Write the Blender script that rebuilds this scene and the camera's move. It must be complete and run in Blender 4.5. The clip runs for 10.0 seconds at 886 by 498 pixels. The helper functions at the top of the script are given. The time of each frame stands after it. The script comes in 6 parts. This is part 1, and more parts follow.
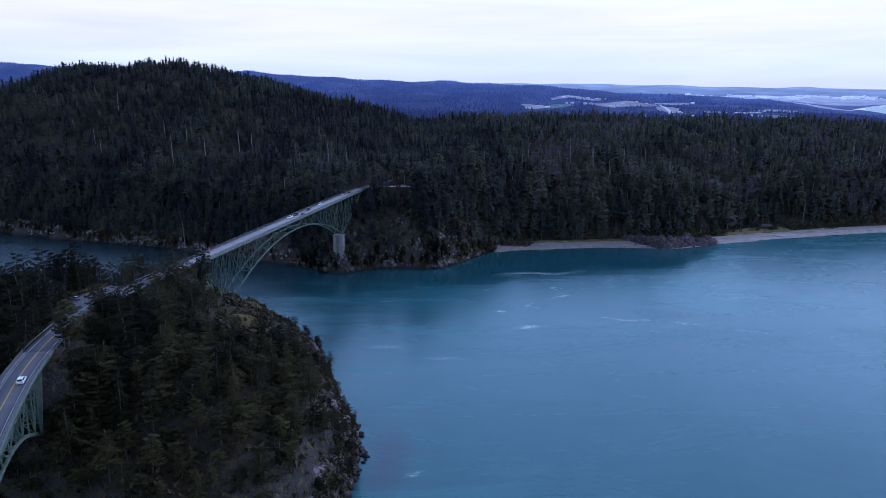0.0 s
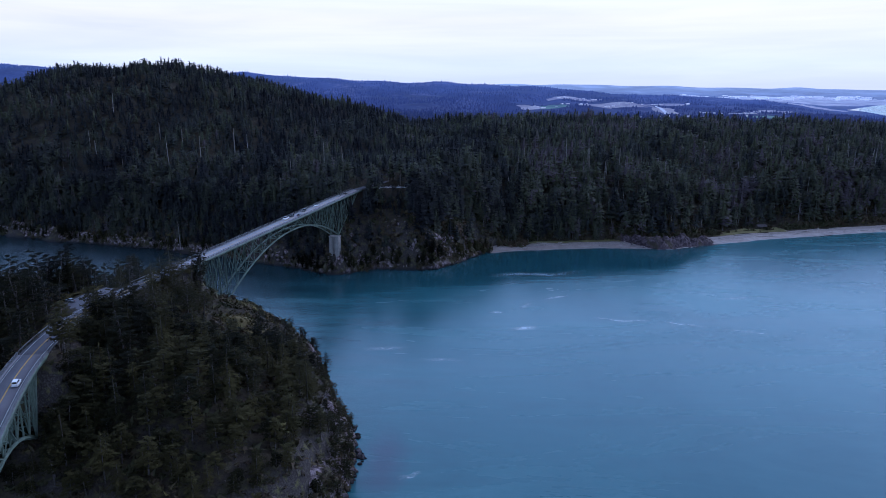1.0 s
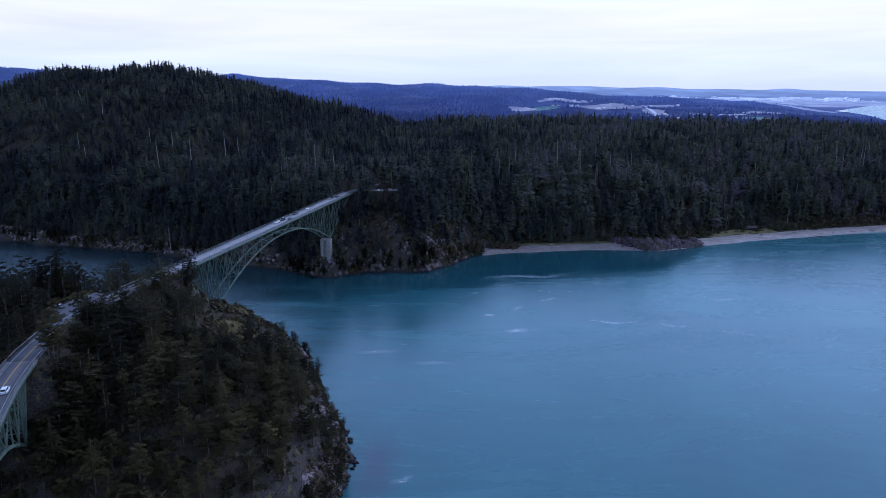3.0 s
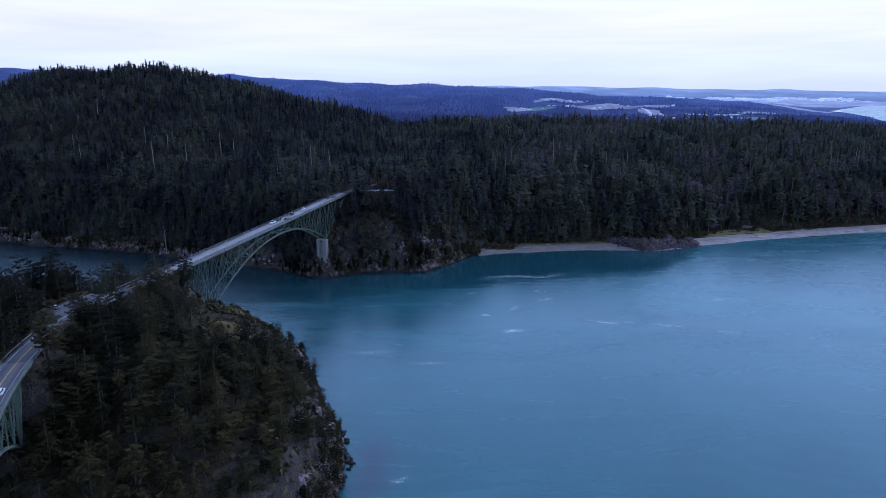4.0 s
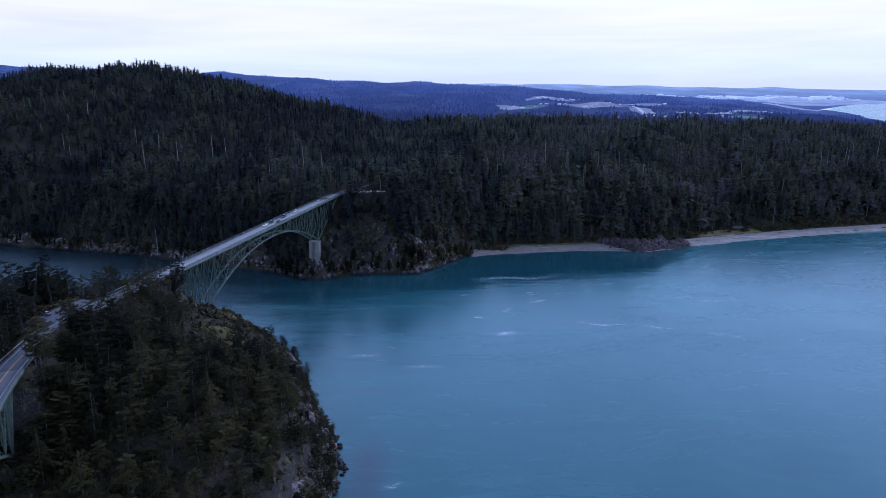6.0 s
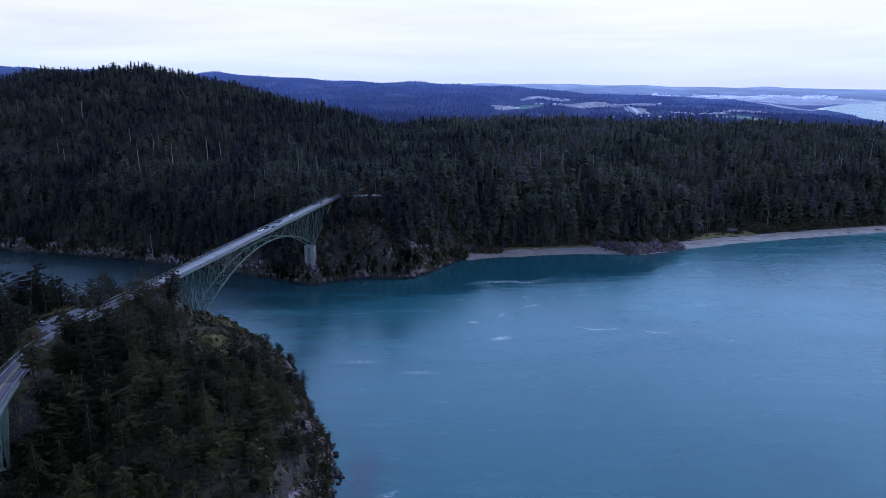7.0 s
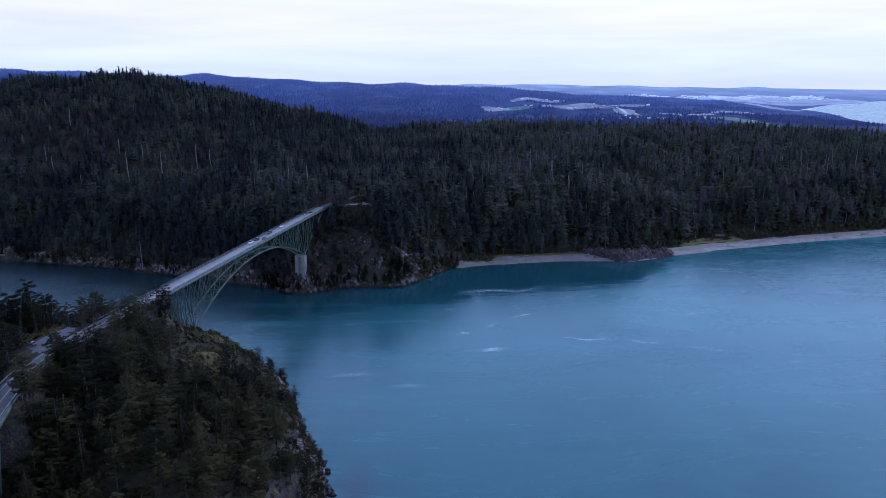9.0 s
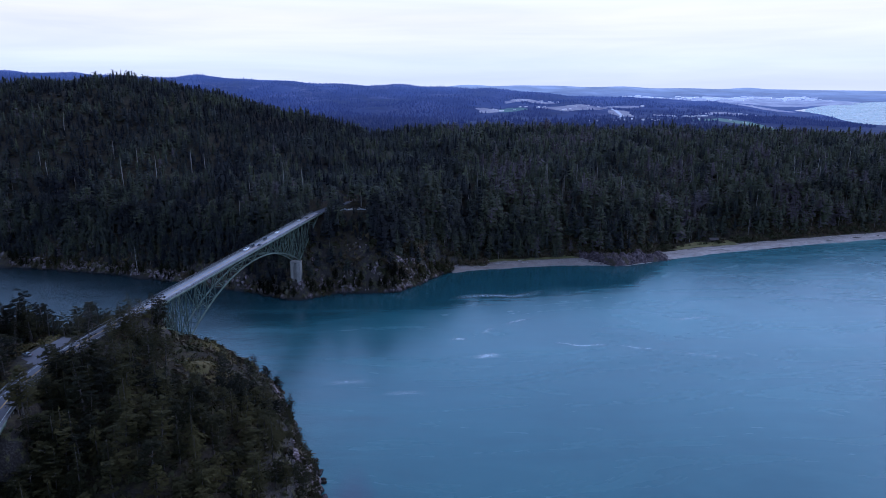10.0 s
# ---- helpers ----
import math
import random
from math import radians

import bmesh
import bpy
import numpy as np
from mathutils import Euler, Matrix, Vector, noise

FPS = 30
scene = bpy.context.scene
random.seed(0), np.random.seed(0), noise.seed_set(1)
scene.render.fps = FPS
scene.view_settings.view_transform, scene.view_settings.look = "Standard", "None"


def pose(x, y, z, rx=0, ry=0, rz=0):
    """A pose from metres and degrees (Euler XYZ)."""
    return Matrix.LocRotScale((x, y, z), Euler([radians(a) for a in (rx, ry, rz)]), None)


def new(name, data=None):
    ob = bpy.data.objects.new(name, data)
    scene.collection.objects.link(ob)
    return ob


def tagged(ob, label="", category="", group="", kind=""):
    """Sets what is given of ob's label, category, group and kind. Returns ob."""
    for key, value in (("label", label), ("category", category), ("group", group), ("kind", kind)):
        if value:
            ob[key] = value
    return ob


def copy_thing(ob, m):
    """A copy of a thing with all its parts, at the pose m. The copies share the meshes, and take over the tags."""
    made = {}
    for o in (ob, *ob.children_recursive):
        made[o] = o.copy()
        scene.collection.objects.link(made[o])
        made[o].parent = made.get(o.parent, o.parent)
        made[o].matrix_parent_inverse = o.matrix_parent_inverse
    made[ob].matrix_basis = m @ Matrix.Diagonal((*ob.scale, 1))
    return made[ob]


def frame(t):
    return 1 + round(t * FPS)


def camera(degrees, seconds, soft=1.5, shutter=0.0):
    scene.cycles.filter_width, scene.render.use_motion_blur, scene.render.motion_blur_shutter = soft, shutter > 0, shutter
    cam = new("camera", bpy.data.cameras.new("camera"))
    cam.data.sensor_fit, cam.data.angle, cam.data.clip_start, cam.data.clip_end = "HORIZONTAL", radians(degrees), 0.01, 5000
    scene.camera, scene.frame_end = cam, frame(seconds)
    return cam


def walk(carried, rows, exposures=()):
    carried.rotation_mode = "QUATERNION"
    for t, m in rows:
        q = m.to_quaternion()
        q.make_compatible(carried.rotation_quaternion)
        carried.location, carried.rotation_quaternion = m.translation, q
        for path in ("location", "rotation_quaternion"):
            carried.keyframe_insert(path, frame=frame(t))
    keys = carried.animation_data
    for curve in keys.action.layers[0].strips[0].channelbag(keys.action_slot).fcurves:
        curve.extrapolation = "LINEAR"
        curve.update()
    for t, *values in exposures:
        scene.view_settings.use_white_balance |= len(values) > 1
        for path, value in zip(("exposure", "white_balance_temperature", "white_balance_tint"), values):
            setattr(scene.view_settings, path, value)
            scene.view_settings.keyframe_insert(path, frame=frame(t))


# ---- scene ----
cam = camera(65.60, 10.0, soft=0.6)
PATH = [
    (0, pose(0.00, 0.00, 138.84, 76.659, -0.094, 0.000)),
    (0.5, pose(0.02, 0.09, 138.79, 76.719, -0.075, -0.165)),
    (1, pose(-0.05, 0.19, 138.90, 76.731, -0.058, -0.344)),
    (1.5, pose(-0.12, 0.22, 139.01, 76.751, -0.050, -0.524)),
    (2, pose(0.01, 0.23, 139.27, 76.798, -0.039, -0.696)),
    (2.5, pose(0.01, 0.29, 139.65, 76.833, -0.007, -0.887)),
    (4, pose(-0.06, 0.18, 139.91, 76.870, 0.017, -1.402)),
    (4.5, pose(-0.11, 0.30, 140.05, 76.793, -0.003, -1.559)),
    (5, pose(-0.18, 0.44, 140.42, 76.822, -0.057, -1.693)),
    (5.5, pose(-0.30, 0.53, 141.47, 76.735, -0.074, -1.861)),
    (7, pose(-0.26, 0.70, 146.93, 76.588, -0.022, -2.440)),
    (7.5, pose(-0.29, 0.69, 148.76, 76.559, -0.016, -2.656)),
    (8, pose(-0.23, 0.65, 150.62, 76.547, -0.009, -2.872)),
    (8.5, pose(-0.22, 0.56, 152.55, 76.537, 0.025, -3.059)),
    (9, pose(-0.26, 0.47, 154.55, 76.552, 0.051, -3.281)),
    (9.5, pose(-0.29, 0.38, 156.48, 76.569, 0.054, -3.501)),
    (10, pose(-0.34, 0.34, 158.37, 76.597, 0.068, -3.703)),
]
walk(cam, PATH, exposures=[(0.0, 0.35, 4950, 22), (10.0, 0.35, 4950, 22)])

# ---- world and light: dim overcast evening ----
SUN_ELEV, SUN_AZ = 32.0, 62.0   # degrees; azimuth from ahead (+y) to the right
world = bpy.data.worlds.new("overcast_sky")
scene.world = world
world.use_nodes = True
wn, wl = world.node_tree.nodes, world.node_tree.links
wn.clear()


def wnode(kind, **props):
    n = wn.new(kind)
    for k, v in props.items():
        n.inputs[k].default_value = v
    return n


sky = wn.new("ShaderNodeTexSky")
sky.sky_type, sky.sun_disc = "NISHITA", False
sky.sun_elevation, sky.sun_rotation = radians(SUN_ELEV), radians(SUN_AZ)
coord = wn.new("ShaderNodeTexCoord")
stretch = wn.new("ShaderNodeMapping")
stretch.inputs["Scale"].default_value = (1.2, 1.2, 16.0)
wl.new(coord.outputs["Generated"], stretch.inputs["Vector"])
cloud = wnode("ShaderNodeTexNoise", Scale=1.6, Detail=6.0, Roughness=0.55, Distortion=0.4)
wl.new(stretch.outputs["Vector"], cloud.inputs["Vector"])
cloud_ramp = wn.new("ShaderNodeValToRGB")
cloud_ramp.color_ramp.elements[0].position, cloud_ramp.color_ramp.elements[1].position = 0.33, 0.70
cloud_ramp.color_ramp.elements[0].color = (0.74, 0.78, 0.86, 1)
cloud_ramp.color_ramp.elements[1].color = (1.0, 1.0, 1.0, 1)
wl.new(cloud.outputs["Fac"], cloud_ramp.inputs["Fac"])
# a paler, warmer strip low down, and a deeper grey overhead
sep = wn.new("ShaderNodeSeparateXYZ")
wl.new(coord.outputs["Generated"], sep.inputs["Vector"])
height_ramp = wn.new("ShaderNodeValToRGB")
hr = height_ramp.color_ramp
hr.elements[0].position, hr.elements[0].color = 0.0, (0.90, 0.88, 0.86, 1)
hr.elements[1].position, hr.elements[1].color = 1.0, (0.42, 0.46, 0.56, 1)
for pos_, col_ in ((0.03, (0.93, 0.92, 0.88)), (0.055, (1.05, 0.97, 0.88)), (0.09, (1.16, 1.02, 0.89)), (0.118, (1.12, 1.03, 0.92)), (0.16, (1.06, 1.24, 1.42)), (0.30, (1.00, 1.36, 1.72)), (0.48, (0.86, 1.20, 1.58)), (0.66, (0.55, 0.64, 0.80))):
    e = hr.elements.new(pos_)
    e.color = (*col_, 1)
wl.new(sep.outputs["Z"], height_ramp.inputs["Fac"])
mult = wn.new("ShaderNodeMix")
mult.data_type, mult.blend_type = "RGBA", "MULTIPLY"
mult.inputs["Factor"].default_value = 0.75
wl.new(height_ramp.outputs["Color"], mult.inputs["A"])
wl.new(cloud_ramp.outputs["Color"], mult.inputs["B"])
bg_cloud = wnode("ShaderNodeBackground", Strength=1.2)
wl.new(mult.outputs["Result"], bg_cloud.inputs["Color"])
# the overcast is brighter on the sun's side
facing = wn.new("ShaderNodeVectorMath")
facing.operation = "DOT_PRODUCT"
facing.inputs[1].default_value = (math.sin(radians(25)), math.cos(radians(25)), 0)
wl.new(coord.outputs["Generated"], facing.inputs[0])
side_ = wn.new("ShaderNodeMapRange")
for key_, val_ in (("From Min", -0.55), ("From Max", 0.65), ("To Min", 0.50), ("To Max", 0.86)):
    side_.inputs[key_].default_value = val_
side_.interpolation_type = "SMOOTHSTEP"
wl.new(facing.outputs["Value"], side_.inputs["Value"])
wl.new(side_.outputs["Result"], bg_cloud.inputs["Strength"])
bg_sky = wnode("ShaderNodeBackground", Strength=0.06)
wl.new(sky.outputs["Color"], bg_sky.inputs["Color"])
mix = wnode("ShaderNodeMixShader", Fac=0.88)
wl.new(bg_sky.outputs[0], mix.inputs[1])
wl.new(bg_cloud.outputs[0], mix.inputs[2])
out = wn.new("ShaderNodeOutputWorld")
wl.new(mix.outputs[0], out.inputs["Surface"])

sun_data = bpy.data.lights.new("sun", "SUN")
sun_data.energy, sun_data.angle, sun_data.color = 0.6, radians(22), (1.0, 0.93, 0.90)
sun = new("sun", sun_data)
sun.rotation_euler = (radians(90 - SUN_ELEV), 0, radians(180 - SUN_AZ))
sun.location = (0, 0, 400)


# ---- materials ----
def material(name, build, **base):
    m = bpy.data.materials.new(name)
    m.use_nodes = True
    nt = m.node_tree
    p = nt.nodes["Principled BSDF"]
    for k, v in base.items():
        p.inputs[k.replace("_", " ")].default_value = v
    if build:
        build(nt, p)
    return m


def node(nt, kind, ins=None, **props):
    n = nt.nodes.new(kind)
    for k, v in props.items():
        setattr(n, k, v)
    for k, v in (ins or {}).items():
        if hasattr(v, "is_output"):
            nt.links.new(v, n.inputs[k])
        else:
            n.inputs[k].default_value = v
    return n


def place(nt):
    return node(nt, "ShaderNodeNewGeometry").outputs["Position"]


def noise_tex(nt, scale, detail=4.0, rough=0.55, vec=None, distort=0.0):
    return node(nt, "ShaderNodeTexNoise", {"Vector": vec or place(nt), "Scale": scale, "Detail": detail, "Roughness": rough, "Distortion": distort}).outputs["Fac"]


def ramp(nt, fac, stops):
    r = node(nt, "ShaderNodeValToRGB", {"Fac": fac})
    cr = r.color_ramp
    while len(cr.elements) < len(stops):
        cr.elements.new(0.5)
    for el, (pos, col) in zip(cr.elements, stops):
        el.position = pos
        el.color = (*col, 1) if len(col) == 3 else col
    return r.outputs["Color"]


def grey(nt, fac, a, b, lo=0.0, hi=1.0):
    return node(nt, "ShaderNodeMapRange", {"Value": fac, "From Min": a, "From Max": b, "To Min": lo, "To Max": hi}).outputs["Result"]


def blend(nt, fac, a, b, how="MIX"):
    m = node(nt, "ShaderNodeMix", data_type="RGBA", blend_type=how)
    for key, v in (("Factor", fac), ("A", a), ("B", b)):
        sock = [s for s in m.inputs if s.name == key and (s.type == "VALUE" if key == "Factor" else s.type == "RGBA")][0]
        if hasattr(v, "is_output"):
            nt.links.new(v, sock)
        else:
            sock.default_value = v if key == "Factor" else (*v, 1)
    return [s for s in m.outputs if s.type == "RGBA"][0]


def math_node(nt, op, a, b=0.0):
    n = node(nt, "ShaderNodeMath", operation=op)
    for k, v in ((0, a), (1, b)):
        if hasattr(v, "is_output"):
            nt.links.new(v, n.inputs[k])
        else:
            n.inputs[k].default_value = v
    return n.outputs[0]


def bump(nt, p, height, strength, distance):
    b = node(nt, "ShaderNodeBump", {"Height": height, "Strength": strength, "Distance": distance})
    nt.links.new(b.outputs["Normal"], p.inputs["Normal"])


def set_colour(nt, p, c):
    nt.links.new(c, p.inputs["Base Color"])


def foliage(dark, mid, light, tint=False):
    def build(nt, p):
        big = noise_tex(nt, 0.014, 2)
        isl = node(nt, "ShaderNodeNewGeometry").outputs["Random Per Island"]
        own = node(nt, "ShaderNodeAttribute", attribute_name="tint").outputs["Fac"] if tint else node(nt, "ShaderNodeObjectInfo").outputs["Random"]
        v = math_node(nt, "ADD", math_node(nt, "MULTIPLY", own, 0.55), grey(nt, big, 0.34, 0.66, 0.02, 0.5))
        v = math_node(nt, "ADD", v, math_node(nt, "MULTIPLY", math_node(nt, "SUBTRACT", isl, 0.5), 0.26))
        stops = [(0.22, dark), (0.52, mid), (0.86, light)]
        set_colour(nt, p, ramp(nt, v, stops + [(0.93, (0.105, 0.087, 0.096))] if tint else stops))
    return build


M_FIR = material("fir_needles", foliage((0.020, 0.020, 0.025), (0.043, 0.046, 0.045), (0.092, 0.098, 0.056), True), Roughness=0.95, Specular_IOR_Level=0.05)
M_PINE = material("coast_needles", foliage((0.006, 0.006, 0.004), (0.017, 0.017, 0.008), (0.058, 0.050, 0.019)), Roughness=0.85, Specular_IOR_Level=0.06)
M_PINE_WOOD = material("coast_wood_needles", foliage((0.006, 0.006, 0.004), (0.017, 0.017, 0.008), (0.058, 0.050, 0.019), True), Roughness=0.85, Specular_IOR_Level=0.06)


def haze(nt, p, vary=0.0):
    """Paints blue haze into the emission colour of the low country, stronger with distance."""
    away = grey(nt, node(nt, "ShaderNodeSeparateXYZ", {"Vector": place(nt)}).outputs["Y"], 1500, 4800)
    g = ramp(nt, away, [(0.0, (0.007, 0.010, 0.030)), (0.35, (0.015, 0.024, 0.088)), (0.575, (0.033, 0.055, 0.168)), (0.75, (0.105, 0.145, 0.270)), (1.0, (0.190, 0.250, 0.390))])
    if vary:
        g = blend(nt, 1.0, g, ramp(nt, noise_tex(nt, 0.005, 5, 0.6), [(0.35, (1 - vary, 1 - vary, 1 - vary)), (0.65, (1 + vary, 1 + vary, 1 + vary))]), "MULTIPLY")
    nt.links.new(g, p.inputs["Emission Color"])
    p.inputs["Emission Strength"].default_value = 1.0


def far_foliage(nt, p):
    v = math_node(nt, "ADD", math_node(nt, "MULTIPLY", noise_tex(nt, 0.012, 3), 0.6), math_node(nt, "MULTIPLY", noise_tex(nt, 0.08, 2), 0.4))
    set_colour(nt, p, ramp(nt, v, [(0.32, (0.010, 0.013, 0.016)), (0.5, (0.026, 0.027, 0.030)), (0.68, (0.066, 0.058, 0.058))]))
    # distance haze added as a bluish glow on the trees
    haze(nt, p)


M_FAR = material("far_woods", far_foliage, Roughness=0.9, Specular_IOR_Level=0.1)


def bark_build(nt, p):
    n = noise_tex(nt, 2.5, 5)
    set_colour(nt, p, ramp(nt, n, [(0.3, (0.085, 0.070, 0.062)), (0.7, (0.25, 0.22, 0.20))]))
    bump(nt, p, n, 0.6, 0.05)


def snag_build(nt, p):
    n = noise_tex(nt, 1.5, 5)
    set_colour(nt, p, ramp(nt, n, [(0.3, (0.13, 0.115, 0.105)), (0.7, (0.33, 0.30, 0.275))]))


M_BARK = material("bark", bark_build, Roughness=0.9)
M_BARK_DARK = material("dark_bark", lambda nt, p: set_colour(nt, p, ramp(nt, noise_tex(nt, 2.5, 5), [(0.3, (0.035, 0.028, 0.025)), (0.7, (0.12, 0.10, 0.09))])), Roughness=0.9)
M_DRIFT = material("bleached_driftwood", lambda nt, p: set_colour(nt, p, ramp(nt, noise_tex(nt, 1.5, 5), [(0.3, (0.20, 0.17, 0.15)), (0.7, (0.46, 0.41, 0.38))])), Roughness=0.9)
M_SNAG = material("weathered_wood", snag_build, Roughness=0.9)


def twig_build(nt, p):
    n = noise_tex(nt, 0.3, 3)
    set_colour(nt, p, ramp(nt, n, [(0.3, (0.075, 0.058, 0.048)), (0.7, (0.15, 0.115, 0.09))]))


M_TWIG = material("bare_twigs", twig_build, Roughness=0.9)


def ground_build(nt, p):
    pos = place(nt)
    n1, n2, n3 = noise_tex(nt, 0.035, 4), noise_tex(nt, 0.35, 6, 0.65), noise_tex(nt, 1.6, 5, 0.7)
    soil = ramp(nt, n2, [(0.3, (0.022, 0.017, 0.012)), (0.5, (0.046, 0.036, 0.024)), (0.72, (0.072, 0.062, 0.026))])
    rock = ramp(nt, n3, [(0.25, (0.018, 0.015, 0.014)), (0.5, (0.050, 0.041, 0.037)), (0.78, (0.15, 0.13, 0.12))])
    rock = blend(nt, grey(nt, n2, 0.52, 0.66), rock, (0.12, 0.11, 0.045))
    nz = node(nt, "ShaderNodeSeparateXYZ", {"Vector": node(nt, "ShaderNodeNewGeometry").outputs["Normal"]}).outputs["Z"]
    z = node(nt, "ShaderNodeSeparateXYZ", {"Vector": pos}).outputs["Z"]
    steep = grey(nt, math_node(nt, "ADD", nz, math_node(nt, "MULTIPLY", n2, 0.25)), 0.98, 0.78)
    c = blend(nt, math_node(nt, "MAXIMUM", steep, 0.0), soil, rock)
    wet = grey(nt, math_node(nt, "ADD", z, math_node(nt, "MULTIPLY", n3, 3.0)), 4.2, 1.8)
    c = blend(nt, wet, c, (0.022, 0.020, 0.022))
    set_colour(nt, p, c)
    h = math_node(nt, "ADD", math_node(nt, "MULTIPLY", n2, 1.0), math_node(nt, "MULTIPLY", n3, 0.5))
    bump(nt, p, h, 0.9, 0.8)


M_GROUND = material("forest_floor_and_rock", ground_build, Roughness=0.92, Specular_IOR_Level=0.2)


def rock_build(nt, p):
    pos = place(nt)
    squash = node(nt, "ShaderNodeMapping", {"Vector": pos, "Scale": (1.0, 1.0, 0.35), "Rotation": (0.3, 0.2, 0.0)}).outputs["Vector"]
    n1 = noise_tex(nt, 0.5, 7, 0.68, squash, 0.6)
    n2 = noise_tex(nt, 0.12, 4)
    n3 = noise_tex(nt, 2.2, 5, 0.7)
    c = ramp(nt, n1, [(0.32, (0.017, 0.012, 0.014)), (0.46, (0.150, 0.110, 0.114)), (0.64, (0.46, 0.37, 0.38))])
    c = blend(nt, grey(nt, n2, 0.46, 0.60, 0.0, 0.85), c, blend(nt, grey(nt, n3, 0.4, 0.6), (0.030, 0.026, 0.012), (0.095, 0.088, 0.024)))
    z = node(nt, "ShaderNodeSeparateXYZ", {"Vector": pos}).outputs["Z"]
    wet = grey(nt, math_node(nt, "ADD", z, math_node(nt, "MULTIPLY", n3, 2.5)), 3.6, 1.6)
    c = blend(nt, wet, c, (0.020, 0.018, 0.020))
    set_colour(nt, p, c)
    bump(nt, p, math_node(nt, "ADD", n1, math_node(nt, "MULTIPLY", n3, 0.3)), 1.0, 1.6)


M_ROCK = material("lichened_rock", rock_build, Roughness=0.88, Specular_IOR_Level=0.25)


def dark_rock_build(nt, p):
    n1, n2 = noise_tex(nt, 0.35, 7, 0.68, None, 0.5), noise_tex(nt, 0.1, 4)
    c = ramp(nt, n1, [(0.34, (0.014, 0.010, 0.013)), (0.5, (0.070, 0.050, 0.056)), (0.7, (0.20, 0.155, 0.165))])
    set_colour(nt, p, blend(nt, grey(nt, n2, 0.54, 0.66, 0.0, 0.6), c, (0.075, 0.062, 0.026)))
    bump(nt, p, n1, 1.0, 1.4)


M_ROCK_DARK = material("purple_brown_rock", dark_rock_build, Roughness=0.85, Specular_IOR_Level=0.25)


def beach_build(nt, p):
    n1, n2 = noise_tex(nt, 0.18, 5, 0.6), noise_tex(nt, 2.0, 4, 0.7)
    c = ramp(nt, n1, [(0.3, (0.22, 0.175, 0.155)), (0.55, (0.40, 0.335, 0.31)), (0.75, (0.55, 0.50, 0.47))])
    c = blend(nt, 0.35, c, ramp(nt, n2, [(0.3, (0.12, 0.10, 0.09)), (0.7, (0.5, 0.47, 0.45))]))
    at_ = node(nt, "ShaderNodeSeparateXYZ", {"Vector": place(nt)})
    shingle = node(nt, "ShaderNodeMapRange", {"Value": math_node(nt, "ADD", at_.outputs["X"], math_node(nt, "MULTIPLY", n1, 60.0)), "From Min": 190.0, "From Max": 290.0, "To Min": 0.55, "To Max": 0.0}).outputs["Result"]
    c = blend(nt, shingle, c, (0.13, 0.10, 0.085))
    drift = grey(nt, math_node(nt, "ADD", at_.outputs["Z"], math_node(nt, "MULTIPLY", n1, 1.2)), 2.1, 2.5, 0.0, 0.6)
    c = blend(nt, drift, c, ramp(nt, n2, [(0.35, (0.085, 0.062, 0.05)), (0.6, (0.30, 0.26, 0.24))]))
    set_colour(nt, p, c)
    bump(nt, p, n2, 0.5, 0.1)


M_BEACH = material("pebble_beach", beach_build, Roughness=0.9)


def grass_build(nt, p):
    n1, n2 = noise_tex(nt, 0.15, 5, 0.6), noise_tex(nt, 1.4, 5, 0.7)
    c = ramp(nt, math_node(nt, "ADD", math_node(nt, "MULTIPLY", n1, 0.6), math_node(nt, "MULTIPLY", n2, 0.4)),
             [(0.32, (0.050, 0.052, 0.018)), (0.5, (0.13, 0.12, 0.034)), (0.68, (0.20, 0.155, 0.065))])
    set_colour(nt, p, c)
    bump(nt, p, n2, 0.8, 0.3)


M_MOSS = material("mossy_turf", lambda nt, p: set_colour(nt, p, ramp(nt, noise_tex(nt, 0.22, 6, 0.7, None, 0.6), [(0.32, (0.030, 0.023, 0.010)), (0.46, (0.085, 0.070, 0.016)), (0.56, (0.115, 0.082, 0.030)), (0.68, (0.20, 0.175, 0.035))])), Roughness=0.95)
M_GRASS = material("dry_mossy_grass", grass_build, Roughness=0.95)


def asphalt_build(nt, p):
    n1, n2 = noise_tex(nt, 0.12, 5, 0.6), noise_tex(nt, 4.0, 4, 0.7)
    c = ramp(nt, n1, [(0.3, (0.070, 0.062, 0.076)), (0.7, (0.120, 0.108, 0.125))])
    set_colour(nt, p, blend(nt, 0.25, c, ramp(nt, n2, [(0.3, (0.06, 0.06, 0.06)), (0.7, (0.2, 0.19, 0.19))])))
    bump(nt, p, n2, 0.3, 0.02)


M_ASPHALT = material("worn_asphalt", asphalt_build, Roughness=0.8)


def concrete_build(nt, p):
    n1, n2 = noise_tex(nt, 0.25, 5, 0.6), noise_tex(nt, 1.6, 5, 0.7)
    streak = noise_tex(nt, 1.0, 4, 0.6, node(nt, "ShaderNodeMapping", {"Vector": place(nt), "Scale": (1.0, 1.0, 0.06)}).outputs["Vector"])
    c = ramp(nt, math_node(nt, "ADD", math_node(nt, "MULTIPLY", n1, 0.5), math_node(nt, "MULTIPLY", n2, 0.5)), [(0.3, (0.19, 0.165, 0.15)), (0.7, (0.40, 0.37, 0.34))])
    c = blend(nt, grey(nt, streak, 0.45, 0.7, 0.0, 0.7), c, (0.13, 0.115, 0.105))
    set_colour(nt, p, c)
    bump(nt, p, n2, 0.4, 0.05)


M_CONCRETE = material("stained_concrete", concrete_build, Roughness=0.85)


